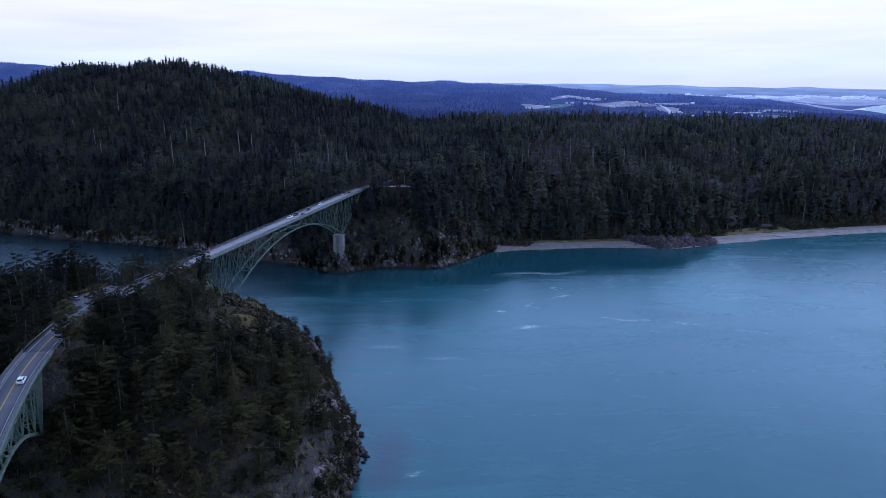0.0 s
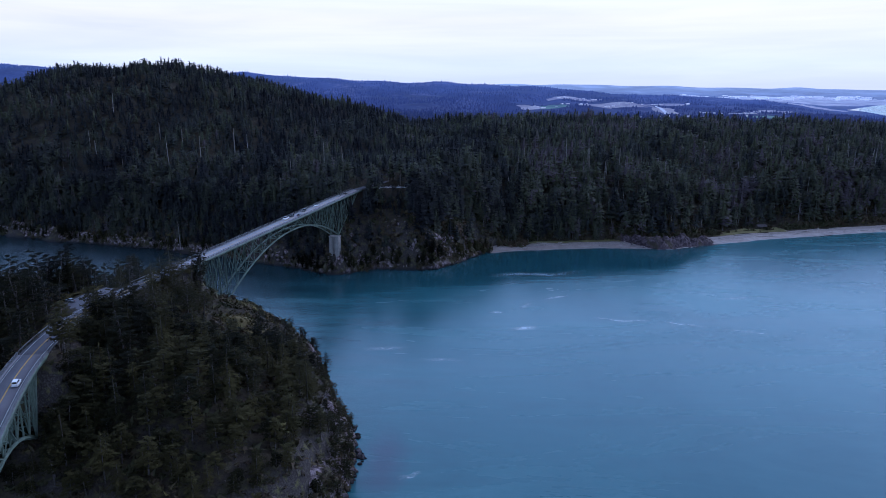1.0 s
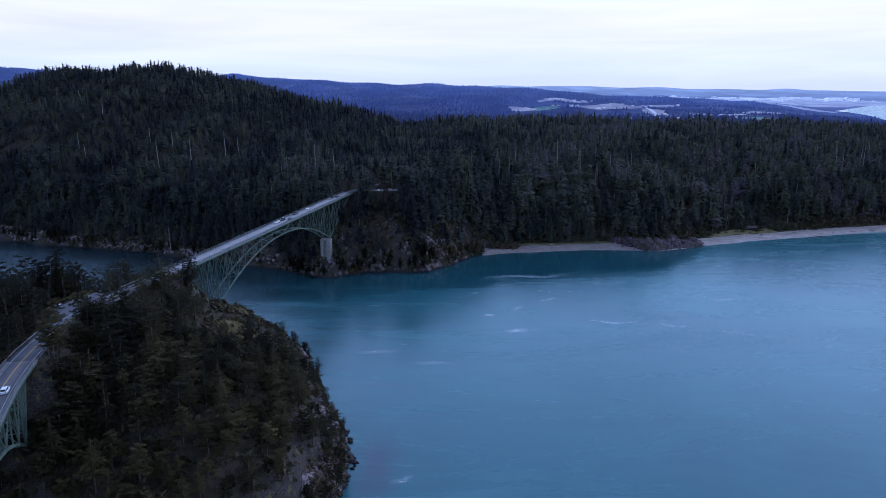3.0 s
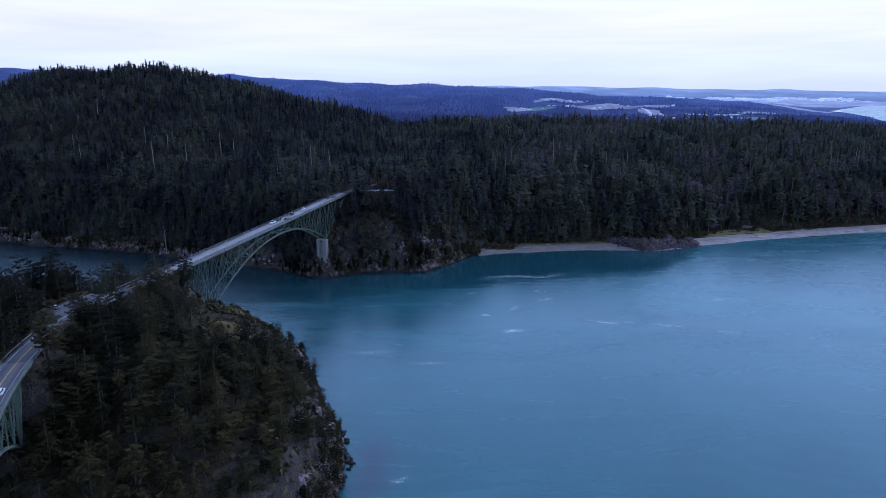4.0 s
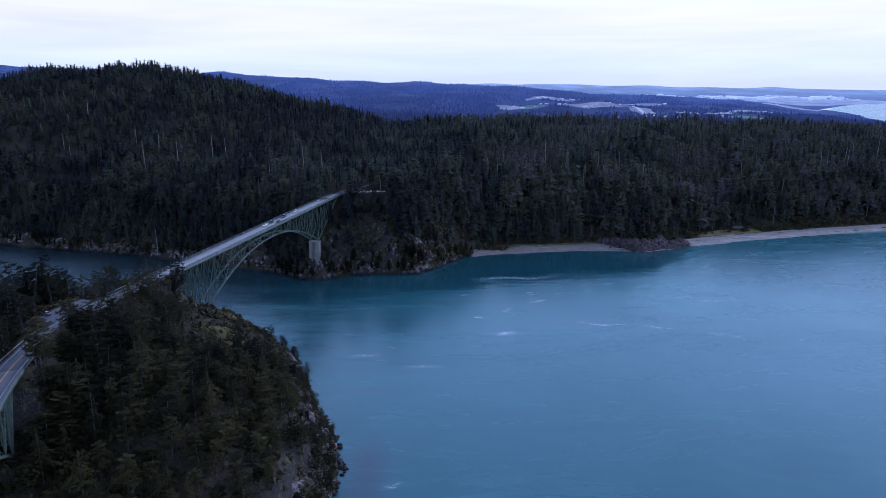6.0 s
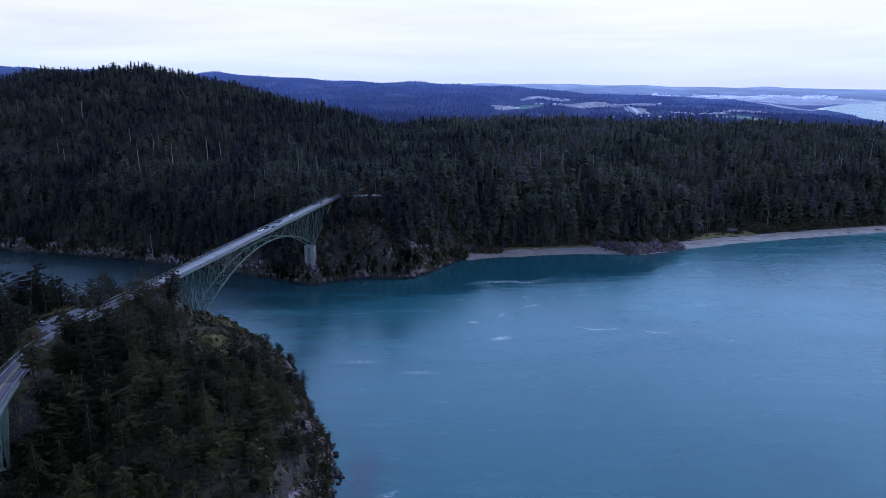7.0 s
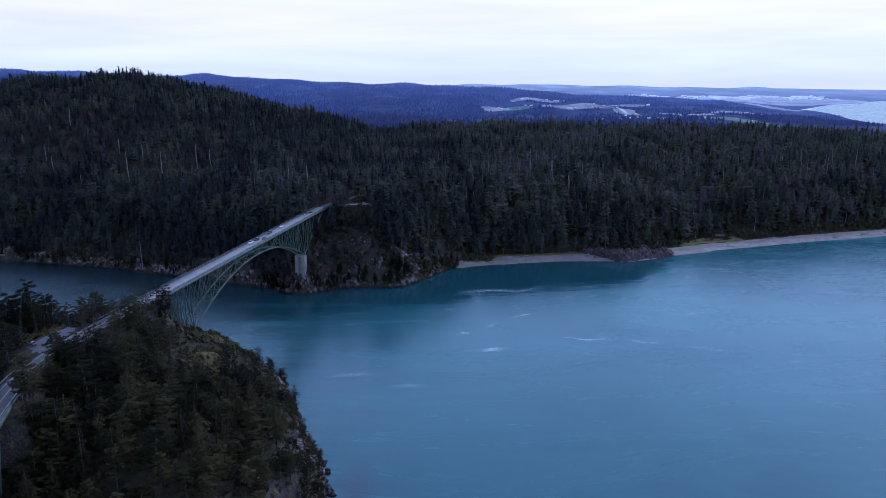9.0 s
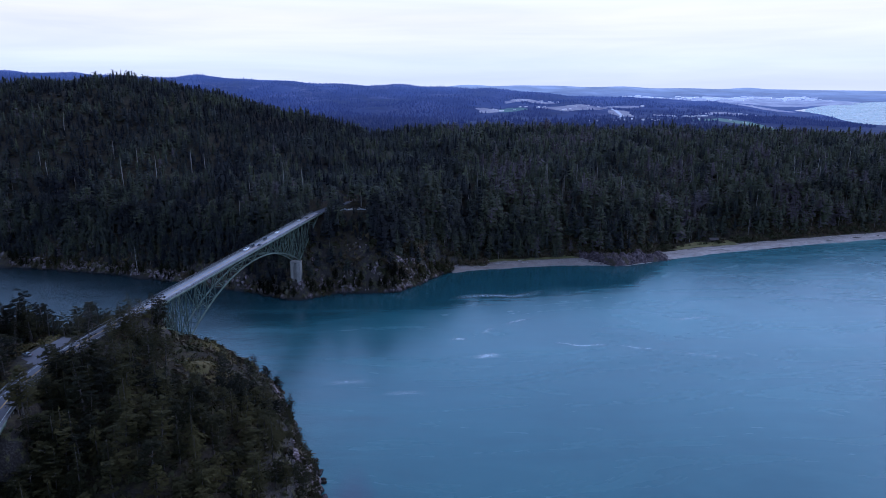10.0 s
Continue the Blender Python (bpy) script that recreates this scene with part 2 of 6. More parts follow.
def steel_build(nt, p):
    n1, n2 = noise_tex(nt, 0.3, 5, 0.6), noise_tex(nt, 3.0, 4)
    c = ramp(nt, n1, [(0.3, (0.070, 0.100, 0.076)), (0.7, (0.155, 0.195, 0.150))])
    set_colour(nt, p, blend(nt, grey(nt, n2, 0.60, 0.72, 0.0, 0.5), c, (0.14, 0.09, 0.055)))


M_STEEL = material("sage_green_painted_steel", steel_build, Roughness=0.55)


def line_paint(col):
    def build(nt, p):
        n = noise_tex(nt, 1.2, 5, 0.7)
        set_colour(nt, p, blend(nt, grey(nt, n, 0.5, 0.75, 0.0, 0.6), col, (0.12, 0.115, 0.115)))
    return build


M_WHITE_LINE = material("white_road_paint", line_paint((0.62, 0.62, 0.60)), Roughness=0.7)
M_YELLOW_LINE = material("yellow_road_paint", line_paint((0.55, 0.32, 0.045)), Roughness=0.7)


def water_build(nt, p):
    pos = place(nt)
    n_big = noise_tex(nt, 0.007, 4, 0.55, None, 0.8)
    drift = node(nt, "ShaderNodeMapping", {"Vector": pos, "Rotation": (0, 0, 0.35), "Scale": (0.35, 1.5, 1.0)}).outputs["Vector"]
    n_mid = noise_tex(nt, 0.022, 5, 0.6, drift, 1.5)
    chop = noise_tex(nt, 0.30, 4, 0.6, node(nt, "ShaderNodeMapping", {"Vector": pos, "Rotation": (0, 0, -0.5), "Scale": (0.8, 1.25, 1.0)}).outputs["Vector"], 0.6)
    fine = noise_tex(nt, 1.3, 3, 0.6)
    c = ramp(nt, math_node(nt, "ADD", math_node(nt, "MULTIPLY", n_big, 0.6), math_node(nt, "MULTIPLY", n_mid, 0.4)),
             [(0.36, (0.026, 0.102, 0.122)), (0.52, (0.040, 0.136, 0.155)), (0.64, (0.068, 0.188, 0.205))])
    # the race under the bridge is coloured darker than the basin
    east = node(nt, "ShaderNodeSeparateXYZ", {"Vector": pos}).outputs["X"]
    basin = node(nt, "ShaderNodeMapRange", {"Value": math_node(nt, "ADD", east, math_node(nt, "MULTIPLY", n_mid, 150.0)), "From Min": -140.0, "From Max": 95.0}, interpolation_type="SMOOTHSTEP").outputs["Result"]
    xyz = node(nt, "ShaderNodeSeparateXYZ", {"Vector": pos})
    # darker inshore: the wooded bank's dark reflection painted into the water colour
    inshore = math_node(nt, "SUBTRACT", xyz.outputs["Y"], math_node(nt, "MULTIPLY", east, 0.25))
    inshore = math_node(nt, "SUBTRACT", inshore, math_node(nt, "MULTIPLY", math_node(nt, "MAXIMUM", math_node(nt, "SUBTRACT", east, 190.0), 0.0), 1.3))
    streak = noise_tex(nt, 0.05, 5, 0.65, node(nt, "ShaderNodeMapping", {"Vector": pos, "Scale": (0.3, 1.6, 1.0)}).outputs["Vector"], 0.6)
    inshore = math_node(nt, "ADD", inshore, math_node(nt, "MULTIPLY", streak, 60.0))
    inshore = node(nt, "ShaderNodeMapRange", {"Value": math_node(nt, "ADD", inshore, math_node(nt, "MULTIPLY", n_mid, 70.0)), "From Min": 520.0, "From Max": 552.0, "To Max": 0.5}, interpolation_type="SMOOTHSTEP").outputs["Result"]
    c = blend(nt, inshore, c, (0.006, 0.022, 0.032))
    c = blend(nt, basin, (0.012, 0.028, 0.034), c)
    # a bed of purple brown weed in the shallows off the island's cliff
    weed = node(nt, "ShaderNodeVectorMath", {0: node(nt, "ShaderNodeMapping", {"Vector": pos, "Location": (2.0, -7.9, 0.0), "Scale": (0.095, 0.0333, 1.0)}).outputs["Vector"]}, operation="LENGTH").outputs["Value"]
    weed = grey(nt, math_node(nt, "ADD", weed, math_node(nt, "MULTIPLY", n_mid, 0.9)), 1.5, 0.7, 0.0, 0.55)
    c = blend(nt, weed, c, (0.052, 0.040, 0.080))
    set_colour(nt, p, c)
    calm = grey(nt, n_mid, 0.42, 0.60)
    # sheltered water under the trees lies smoother than the open basin
    rough = math_node(nt, "ADD", math_node(nt, "MULTIPLY", calm, 0.05), math_node(nt, "MULTIPLY", grey(nt, inshore, 0.0, 0.5, 0.24, 0.10), grey(nt, basin, 0.0, 1.0, 0.45, 1.0)))
    nt.links.new(rough, p.inputs["Roughness"])
    h = math_node(nt, "ADD", chop, math_node(nt, "MULTIPLY", fine, 0.3))
    b = node(nt, "ShaderNodeBump", {"Height": h, "Strength": math_node(nt, "MULTIPLY", math_node(nt, "ADD", math_node(nt, "MULTIPLY", calm, 0.5), 0.5), grey(nt, basin, 0.0, 1.0, 0.75, 0.09)), "Distance": 0.8})
    nt.links.new(b.outputs["Normal"], p.inputs["Normal"])


M_WATER = material("tidal_water", water_build, IOR=1.33, Specular_IOR_Level=0.8)


# ---- small building tools ----
def part(name, bm, mat, parent=None, label="", smooth=False):
    """Links a bmesh as one mesh object, under a thing or a part."""
    me = bpy.data.meshes.new(name)
    bm.to_mesh(me)
    bm.free()
    me.materials.append(mat)
    if smooth:
        for poly in me.polygons:
            poly.use_smooth = True
    ob = new(name, me)
    ob.parent = parent
    if label:
        ob["label"] = label
    return ob


def mesh_np(name, verts, faces, mats, parent=None, mat_index=None, smooth=False):
    """A mesh object from numpy arrays of vertices and triangles or quads."""
    me = bpy.data.meshes.new(name)
    verts, faces = np.ascontiguousarray(verts, np.float32), np.ascontiguousarray(faces, np.int32)
    k = faces.shape[1]
    me.vertices.add(len(verts))
    me.vertices.foreach_set("co", verts.ravel())
    me.loops.add(faces.size)
    me.loops.foreach_set("vertex_index", faces.ravel())
    me.polygons.add(len(faces))
    me.polygons.foreach_set("loop_start", np.arange(0, faces.size, k, dtype=np.int32))
    for m in mats if isinstance(mats, (list, tuple)) else [mats]:
        me.materials.append(m)
    if mat_index is not None:
        me.polygons.foreach_set("material_index", np.ascontiguousarray(mat_index, np.int32))
    if smooth:
        me.polygons.foreach_set("use_smooth", np.ones(len(faces), bool))
    me.update(calc_edges=True)
    ob = new(name, me)
    ob.parent = parent
    return ob


def empty(name, at):
    ob = new(name)
    ob.location = at
    ob.empty_display_size = 1.0
    bpy.context.view_layer.update()
    return ob


def add_box(bm, centre, size, m=None):
    r = bmesh.ops.create_cube(bm, size=1.0)
    t = Matrix.Translation(centre) @ Matrix.Diagonal((*size, 1))
    bmesh.ops.transform(bm, matrix=(m @ t) if m else t, verts=r["verts"])
    return r["verts"]


# ---- the lie of the land ----
COAST = [(-1500, 900), (-900, 800), (-600, 715), (-432, 656), (-341, 618), (-246, 590), (-180, 560), (-113, 525), (-86, 507), (-70, 508), (-55, 519),
         (-28, 522), (-4, 519), (10, 535), (38, 575), (82, 586), (150, 594), (184, 590), (203, 588), (245, 606), (299, 626), (361, 644), (437, 663),
         (560, 690), (800, 720), (1300, 700), (1900, 760), (2600, 900)]
ISLE = [(-34.5, 205), (-33.0, 238), (-37.5, 258), (-45.0, 273), (-52, 300), (-61, 325), (-76, 345), (-97, 366), (-125, 380), (-160, 372), (-210, 345),
        (-250, 310), (-262, 262), (-235, 215), (-190, 185), (-150, 168), (-120, 162), (-85, 160), (-55, 168), (-40, 185)]
NORTH = [(-900, -900), (-900, 210), (-420, 150), (-260, 90), (-150, 72), (-90, 66), (-50, 40), (-20, -20), (30, -90), (200, -160), (600, -240), (600, -900)]


def edge_distance(x, y, pts, closed):
    best = np.full(x.shape, 1e9)
    n = len(pts)
    for k in range(n if closed else n - 1):
        (ax, ay), (bx, by) = pts[k], pts[(k + 1) % n]
        dx, dy = bx - ax, by - ay
        t = np.clip(((x - ax) * dx + (y - ay) * dy) / (dx * dx + dy * dy), 0, 1)
        best = np.minimum(best, np.hypot(x - ax - t * dx, y - ay - t * dy))
    return best


def inside(x, y, pts):
    res = np.zeros(x.shape, bool)
    n = len(pts)
    for k in range(n):
        (ax, ay), (bx, by) = pts[k], pts[(k + 1) % n]
        cross = ((ay > y) != (by > y)) & (x < (bx - ax) * (y - ay) / (by - ay + 1e-12) + ax)
        res ^= cross
    return res


def signed(x, y, pts, closed=True):
    if closed:
        d = edge_distance(x, y, pts, True)
        return np.where(inside(x, y, pts), d, -d)
    d = edge_distance(x, y, pts, False)
    yc = np.interp(x, [p[0] for p in pts], [p[1] for p in pts])
    return np.where(y > yc, d, -d)


def smooth(a, b, v):
    t = np.clip((v - a) / (b - a), 0, 1)
    return t * t * (3 - 2 * t)


def wobble(x, y, scale, seed):
    """Cheap smooth noise in about -1 to 1."""
    r = np.random.RandomState(seed)
    out = np.zeros(np.shape(x))
    for k in range(7):
        a, ph, f = r.uniform(0, 6.28), r.uniform(0, 6.28), r.uniform(0.6, 1.9) / scale
        out = out + np.sin((x * np.cos(a) + y * np.sin(a)) * f * 6.28 + ph + 1.3 * np.sin((x * np.sin(a) - y * np.cos(a)) * f * 3.1 + ph))
    return out / 3.6


# the road's centre line over the island, x by y
ROAD_Y = [60, 108, 150, 168, 190, 215, 240, 262, 285, 311, 349.8, 514.1, 561, 600, 640]
ROAD_X = [-71, -92, -110, -117, -125, -131.5, -134.5, -133, -129.0, -122.9, -114.6, -79.6, -69.6, -56, -30]
DECK_Z = 56.0


def road_x(y):
    y = np.asarray(y, float)
    w = 9.0
    return sum(np.interp(y + k, ROAD_Y, ROAD_X) for k in (-w, -w / 2, 0, w / 2, w)) / 5


def far_land(x, y):
    """The low country behind the hills: a wooded ridge that falls to the right, flats and a bay beyond it, and pale hills at the skyline."""
    a, yy = x / np.maximum(y, 200), np.maximum(y, 200)
    back = np.interp(a, [-0.75, 0.0, 0.12, 0.37, 0.65, 0.8], [90, 110, 150, 128, 110, 102])
    zr = 3 + (back - 3) * np.clip((yy - 2750) / 1950, 0, 1.1) ** 1.1
    crest = np.interp(a, [-0.75, -0.45, -0.25, 0.03, 0.12, 0.184, 0.24, 0.297, 0.36, 0.43, 0.51, 0.57, 0.62], [246, 210, 185, 147, 138, 126, 111, 100, 88, 74, 57, 32, 4])
    low = 40 * smooth(0.66, 0.45, a)
    ridge_a = low + (np.maximum(crest, low) - low) * smooth(2450, 3400, yy) ** 0.9 + 6 * wobble(x, y, 330, 9) * smooth(2400, 2800, yy) * smooth(0.6, 0.4, a)
    ridge_a = ridge_a * smooth(4300, 3500, yy)
    spit = 28 * np.exp(-((x - 1420) / 170) ** 2 - ((y - 2440) / 100) ** 2) + 9 * np.exp(-((x - 1640) / 120) ** 2 - ((y - 2480) / 80) ** 2)
    return np.maximum(np.maximum(zr, ridge_a), 2.0 + low * smooth(2600, 2300, yy)) + spit


def land(x, y):
    """Height of the ground at (x, y); below nought under water."""
    x, y = np.asarray(x, float), np.asarray(y, float)
    # the long wooded shore with the hill
    d = signed(x, y, COAST, False) + 5 * wobble(x, y, 60, 3) * smooth(900, 500, np.abs(x))
    right = smooth(15, 75, x)
    rise = 60 + 12 * right
    length = 30 + 25 * smooth(-120, -300, x) + 45 * right
    dd = np.maximum(d - 22 * right - 24 * np.exp(-((x - 305) / 55) ** 4), 0)
    h = rise * (1 - np.exp(-dd / length)) + 2.8 * right * smooth(0, 14, d)
    h = h + smooth(0, 160, d) * (98 * np.exp(-(((x + 420) / 300) ** 2 + ((y - 1010) / 260) ** 2) ** 1.1) + 4 * np.exp(-((x - 210) / 240) ** 2 - ((y - 1060) / 190) ** 2) - 10 * smooth(560, 780, x))
    h = h + smooth(20, 120, d) * (5 * wobble(x, y, 210, 5) + 2.5 * wobble(x, y, 70, 6))
    # knob beyond the end of the bridge, cut for the road
    back = smooth(1180, 1650, y)
    h = h * (1 - back) + back * (far_land(x, y) + 7 * wobble(x, y, 700, 8) * smooth(1600, 2200, y) * smooth(0.66, 0.5, x / np.maximum(y, 1)))
    shore = np.where(d < 0, np.maximum(d * 0.5, -9), 0)
    h = np.where(d < 0, shore, h + (1 - right) * smooth(0, 3, d) * 2.0)
    # the island
    di = signed(x, y, ISLE) + 2.5 * wobble(x, y, 28, 11)
    hi = 17 * smooth(0, 9, di) + 47 * (1 - np.exp(-np.maximum(di - 4, 0) / 60)) + smooth(4, 25, di) * 1.8 * wobble(x, y, 34, 12)
    hi = np.minimum(hi, 55.2 + 0.8 * wobble(x, y, 40, 13))
    h = np.where(di > 0, hi, np.maximum(h, np.maximum(di * 0.7, -9)))
    # the near mainland under and behind the camera
    dn = signed(x, y, NORTH) + 3 * wobble(x, y, 40, 15)
    hn = 14 * smooth(0, 10, dn) + 44 * (1 - np.exp(-np.maximum(dn, 0) / 40))
    h = np.where(dn > 0, np.maximum(h, hn), h)
    # level the road bed on land
    near_road = np.abs(x - road_x(y))
    on = smooth(13, 6.5, near_road) * smooth(196, 206, y) * smooth(326, 312, y)
    on = np.maximum(on, smooth(16, 7, near_road) * smooth(560, 572, y) * smooth(640, 620, y))
    lot = smooth(11, 7, np.hypot((x + 143.5) / 1.0, (y - 267) / 2.4))
    lot2 = smooth(26, 18, np.hypot((x + 37), (y - 580) / 0.6))
    on = np.maximum(np.maximum(on, lot), lot2)
    return h * (1 - on) + (DECK_Z - 0.55) * on


def axis(stops):
    """Uneven grid lines: (from, step) pairs, ended by the last value."""
    vals = []
    for (a, step), (b, _) in zip(stops[:-1], stops[1:]):
        vals += list(np.arange(a, b, step))
    return np.array(vals + [stops[-1][0]])


gx = axis([(-4900, 200), (-1500, 50), (-700, 12), (-420, 6), (-260, 4), (40, 5), (480, 10), (1000, 40), (2000, 150), (4900, 0)])
gy = axis([(-1500, 150), (-300, 30), (60, 8), (150, 4), (390, 6), (480, 4.5), (660, 8), (1100, 20), (1700, 60), (4900, 0)])
GX, GY = np.meshgrid(gx, gy)
GZ = land(GX, GY) - 9 * smooth(1950, 2250, GY)
verts = np.stack([GX.ravel(), GY.ravel(), GZ.ravel()], 1)
nx, ny = len(gx), len(gy)
idx = np.arange(nx * ny).reshape(ny, nx)
quads = np.stack([idx[:-1, :-1].ravel(), idx[:-1, 1:].ravel(), idx[1:, 1:].ravel(), idx[1:, :-1].ravel()], 1)
ground = mesh_np("ground", verts, quads, [M_GROUND], smooth=True)
tagged(ground, "brown forest floor with grey rock cliffs along the shore", "ground", kind="structure")

bm = bmesh.new()
bmesh.ops.create_grid(bm, x_segments=1, y_segments=1, size=4900)
water = tagged(part("water", bm, M_WATER), "teal blue tidal water with faint foam streaks", "water", kind="structure")


# ---- trees ----
def conifer(rng, height, radius, whorls, per, sprays, bare=0.15, ragged=0.35, tip=0.8, slim=0.2, hang=0.75):
    """Boughs of one conifer: vertices and triangles. A bough is a drooping, folded blade with side sprays."""
    V, F = [], []

    def blade(ax, ay, az, yaw, ln, wd, drop, fold=False):
        c, q = math.cos(yaw), math.sin(yaw)
        n = len(V)
        m = rng.uniform(0.45, 0.65)
        V.extend([(ax, ay, az), (ax + c * ln * m - q * wd, ay + q * ln * m + c * wd, az - drop * m - 0.45 * wd),
                  (ax + c * ln, ay + q * ln, az - drop), (ax + c * ln * m + q * wd, ay + q * ln * m - c * wd, az - drop * m - 0.45 * wd),
                  (ax + c * ln * m, ay + q * ln * m, az - drop * m * 0.7 + 0.15 * wd)])
        F.extend([(n, n + 4, n + 1), (n + 1, n + 4, n + 2), (n, n + 3, n + 4), (n + 4, n + 3, n + 2)] if fold else [(n, n + 2, n + 1), (n, n + 3, n + 2)])

    for k in range(whorls):
        t = min(max(bare + (1 - bare) * (k + rng.uniform(-0.45, 0.45)) / whorls, bare * 0.8), 0.97)
        z = t * height
        r = radius * ((1 - t) / (1 - bare)) ** tip * rng.uniform(1 - ragged, 1 + ragged * 0.6) + 0.02 * height * (1 - t) + 0.2
        a0 = rng.uniform(0, 6.28)
        for b in range(per):
            a = a0 + 6.283 * b / per + rng.uniform(-0.45, 0.45)
            rb = r * rng.uniform(1 - ragged, 1 + 0.4 * ragged)
            droop = rng.uniform(-0.1, hang) * rb
            zz = z + rng.uniform(-0.4, 0.4) * height / whorls
            blade(0, 0, zz, a, rb, rb * slim * rng.uniform(0.8, 1.4) * (0.55 if sprays else 1), droop, sprays > 0)
            for j in range(sprays):
                u = 0.3 + 0.6 * (j + rng.uniform(0, 1)) / sprays
                blade(math.cos(a) * rb * u, math.sin(a) * rb * u, zz - droop * u + rng.uniform(-0.05, 0.12) * rb, a + rng.choice([-1, 1]) * rng.uniform(0.4, 1.2),
                      rb * rng.uniform(0.25, 0.5), rb * slim * rng.uniform(0.3, 0.6), droop * 0.5 + rng.uniform(-0.1, 0.15) * rb)
    n = len(V)
    q = 0.016 * height + 0.05
    V += [(q, 0, 0.93 * height), (-q * 0.5, q * 0.9, 0.92 * height), (-q * 0.5, -q * 0.9, 0.92 * height), (0, 0, height)]
    F += [(n, n + 1, n + 3), (n + 1, n + 2, n + 3), (n + 2, n, n + 3)]
    return np.array(V), np.array(F)


def tapered(points, radii, sides=6):
    """A tapered limb along points."""
    V, F = [], []
    for (x, y, z), r in zip(points, radii):
        for k in range(sides):
            a = 6.283 * k / sides
            V.append((x + r * math.cos(a), y + r * math.sin(a), z))
    for j in range(len(points) - 1):
        for k in range(sides):
            a, b = j * sides + k, j * sides + (k + 1) % sides
            F += [(a, b, b + sides), (a, b + sides, a + sides)]
    return np.array(V), np.array(F)


def joined(pieces):
    V, F, n = [], [], 0
    for v, f in pieces:
        V.append(v)
        F.append(f + n)
        n += len(v)
    return np.concatenate(V), np.concatenate(F)


def scatter(templates, xs, ys, zs, scale, rng):
    """Copies of the templates, turned and scaled, as one set of arrays (with a material index a face)."""
    VV, FF, MM, n = [], [], [], 0
    tints = []
    hue = np.clip(rng.normal(0.5, 0.24, len(xs)), 0, 1)
    pick = rng.randint(0, len(templates), len(xs))
    turn = rng.uniform(0, 6.28, len(xs))
    wide = rng.uniform(0.85, 1.2, len(xs)) * scale
    lean = rng.normal(0, 0.025, (len(xs), 2))
    for k, (tv, tf, tm) in enumerate(templates):
        sel = np.nonzero(pick == k)[0]
        if not len(sel):
            continue
        c, s, w, q = np.cos(turn[sel])[:, None], np.sin(turn[sel])[:, None], wide[sel][:, None], scale[sel][:, None]
        zz = tv[None, :, 2] * q
        vx = (tv[None, :, 0] * c - tv[None, :, 1] * s) * w + xs[sel][:, None] + lean[sel][:, :1] * zz
        vy = (tv[None, :, 0] * s + tv[None, :, 1] * c) * w + ys[sel][:, None] + lean[sel][:, 1:] * zz
        v = np.stack([vx, vy, zz + zs[sel][:, None]], 2).reshape(-1, 3)
        f = (tf[None] + (np.arange(len(sel)) * len(tv))[:, None, None]).reshape(-1, 3) + n
        VV.append(v)
        FF.append(f)
        MM.append(np.tile(tm, len(sel)))
        tints.append(np.repeat(hue[sel], len(tv)))
        n += len(v)
    scatter.tints = np.concatenate(tints)
    return np.concatenate(VV), np.concatenate(FF), np.concatenate(MM)


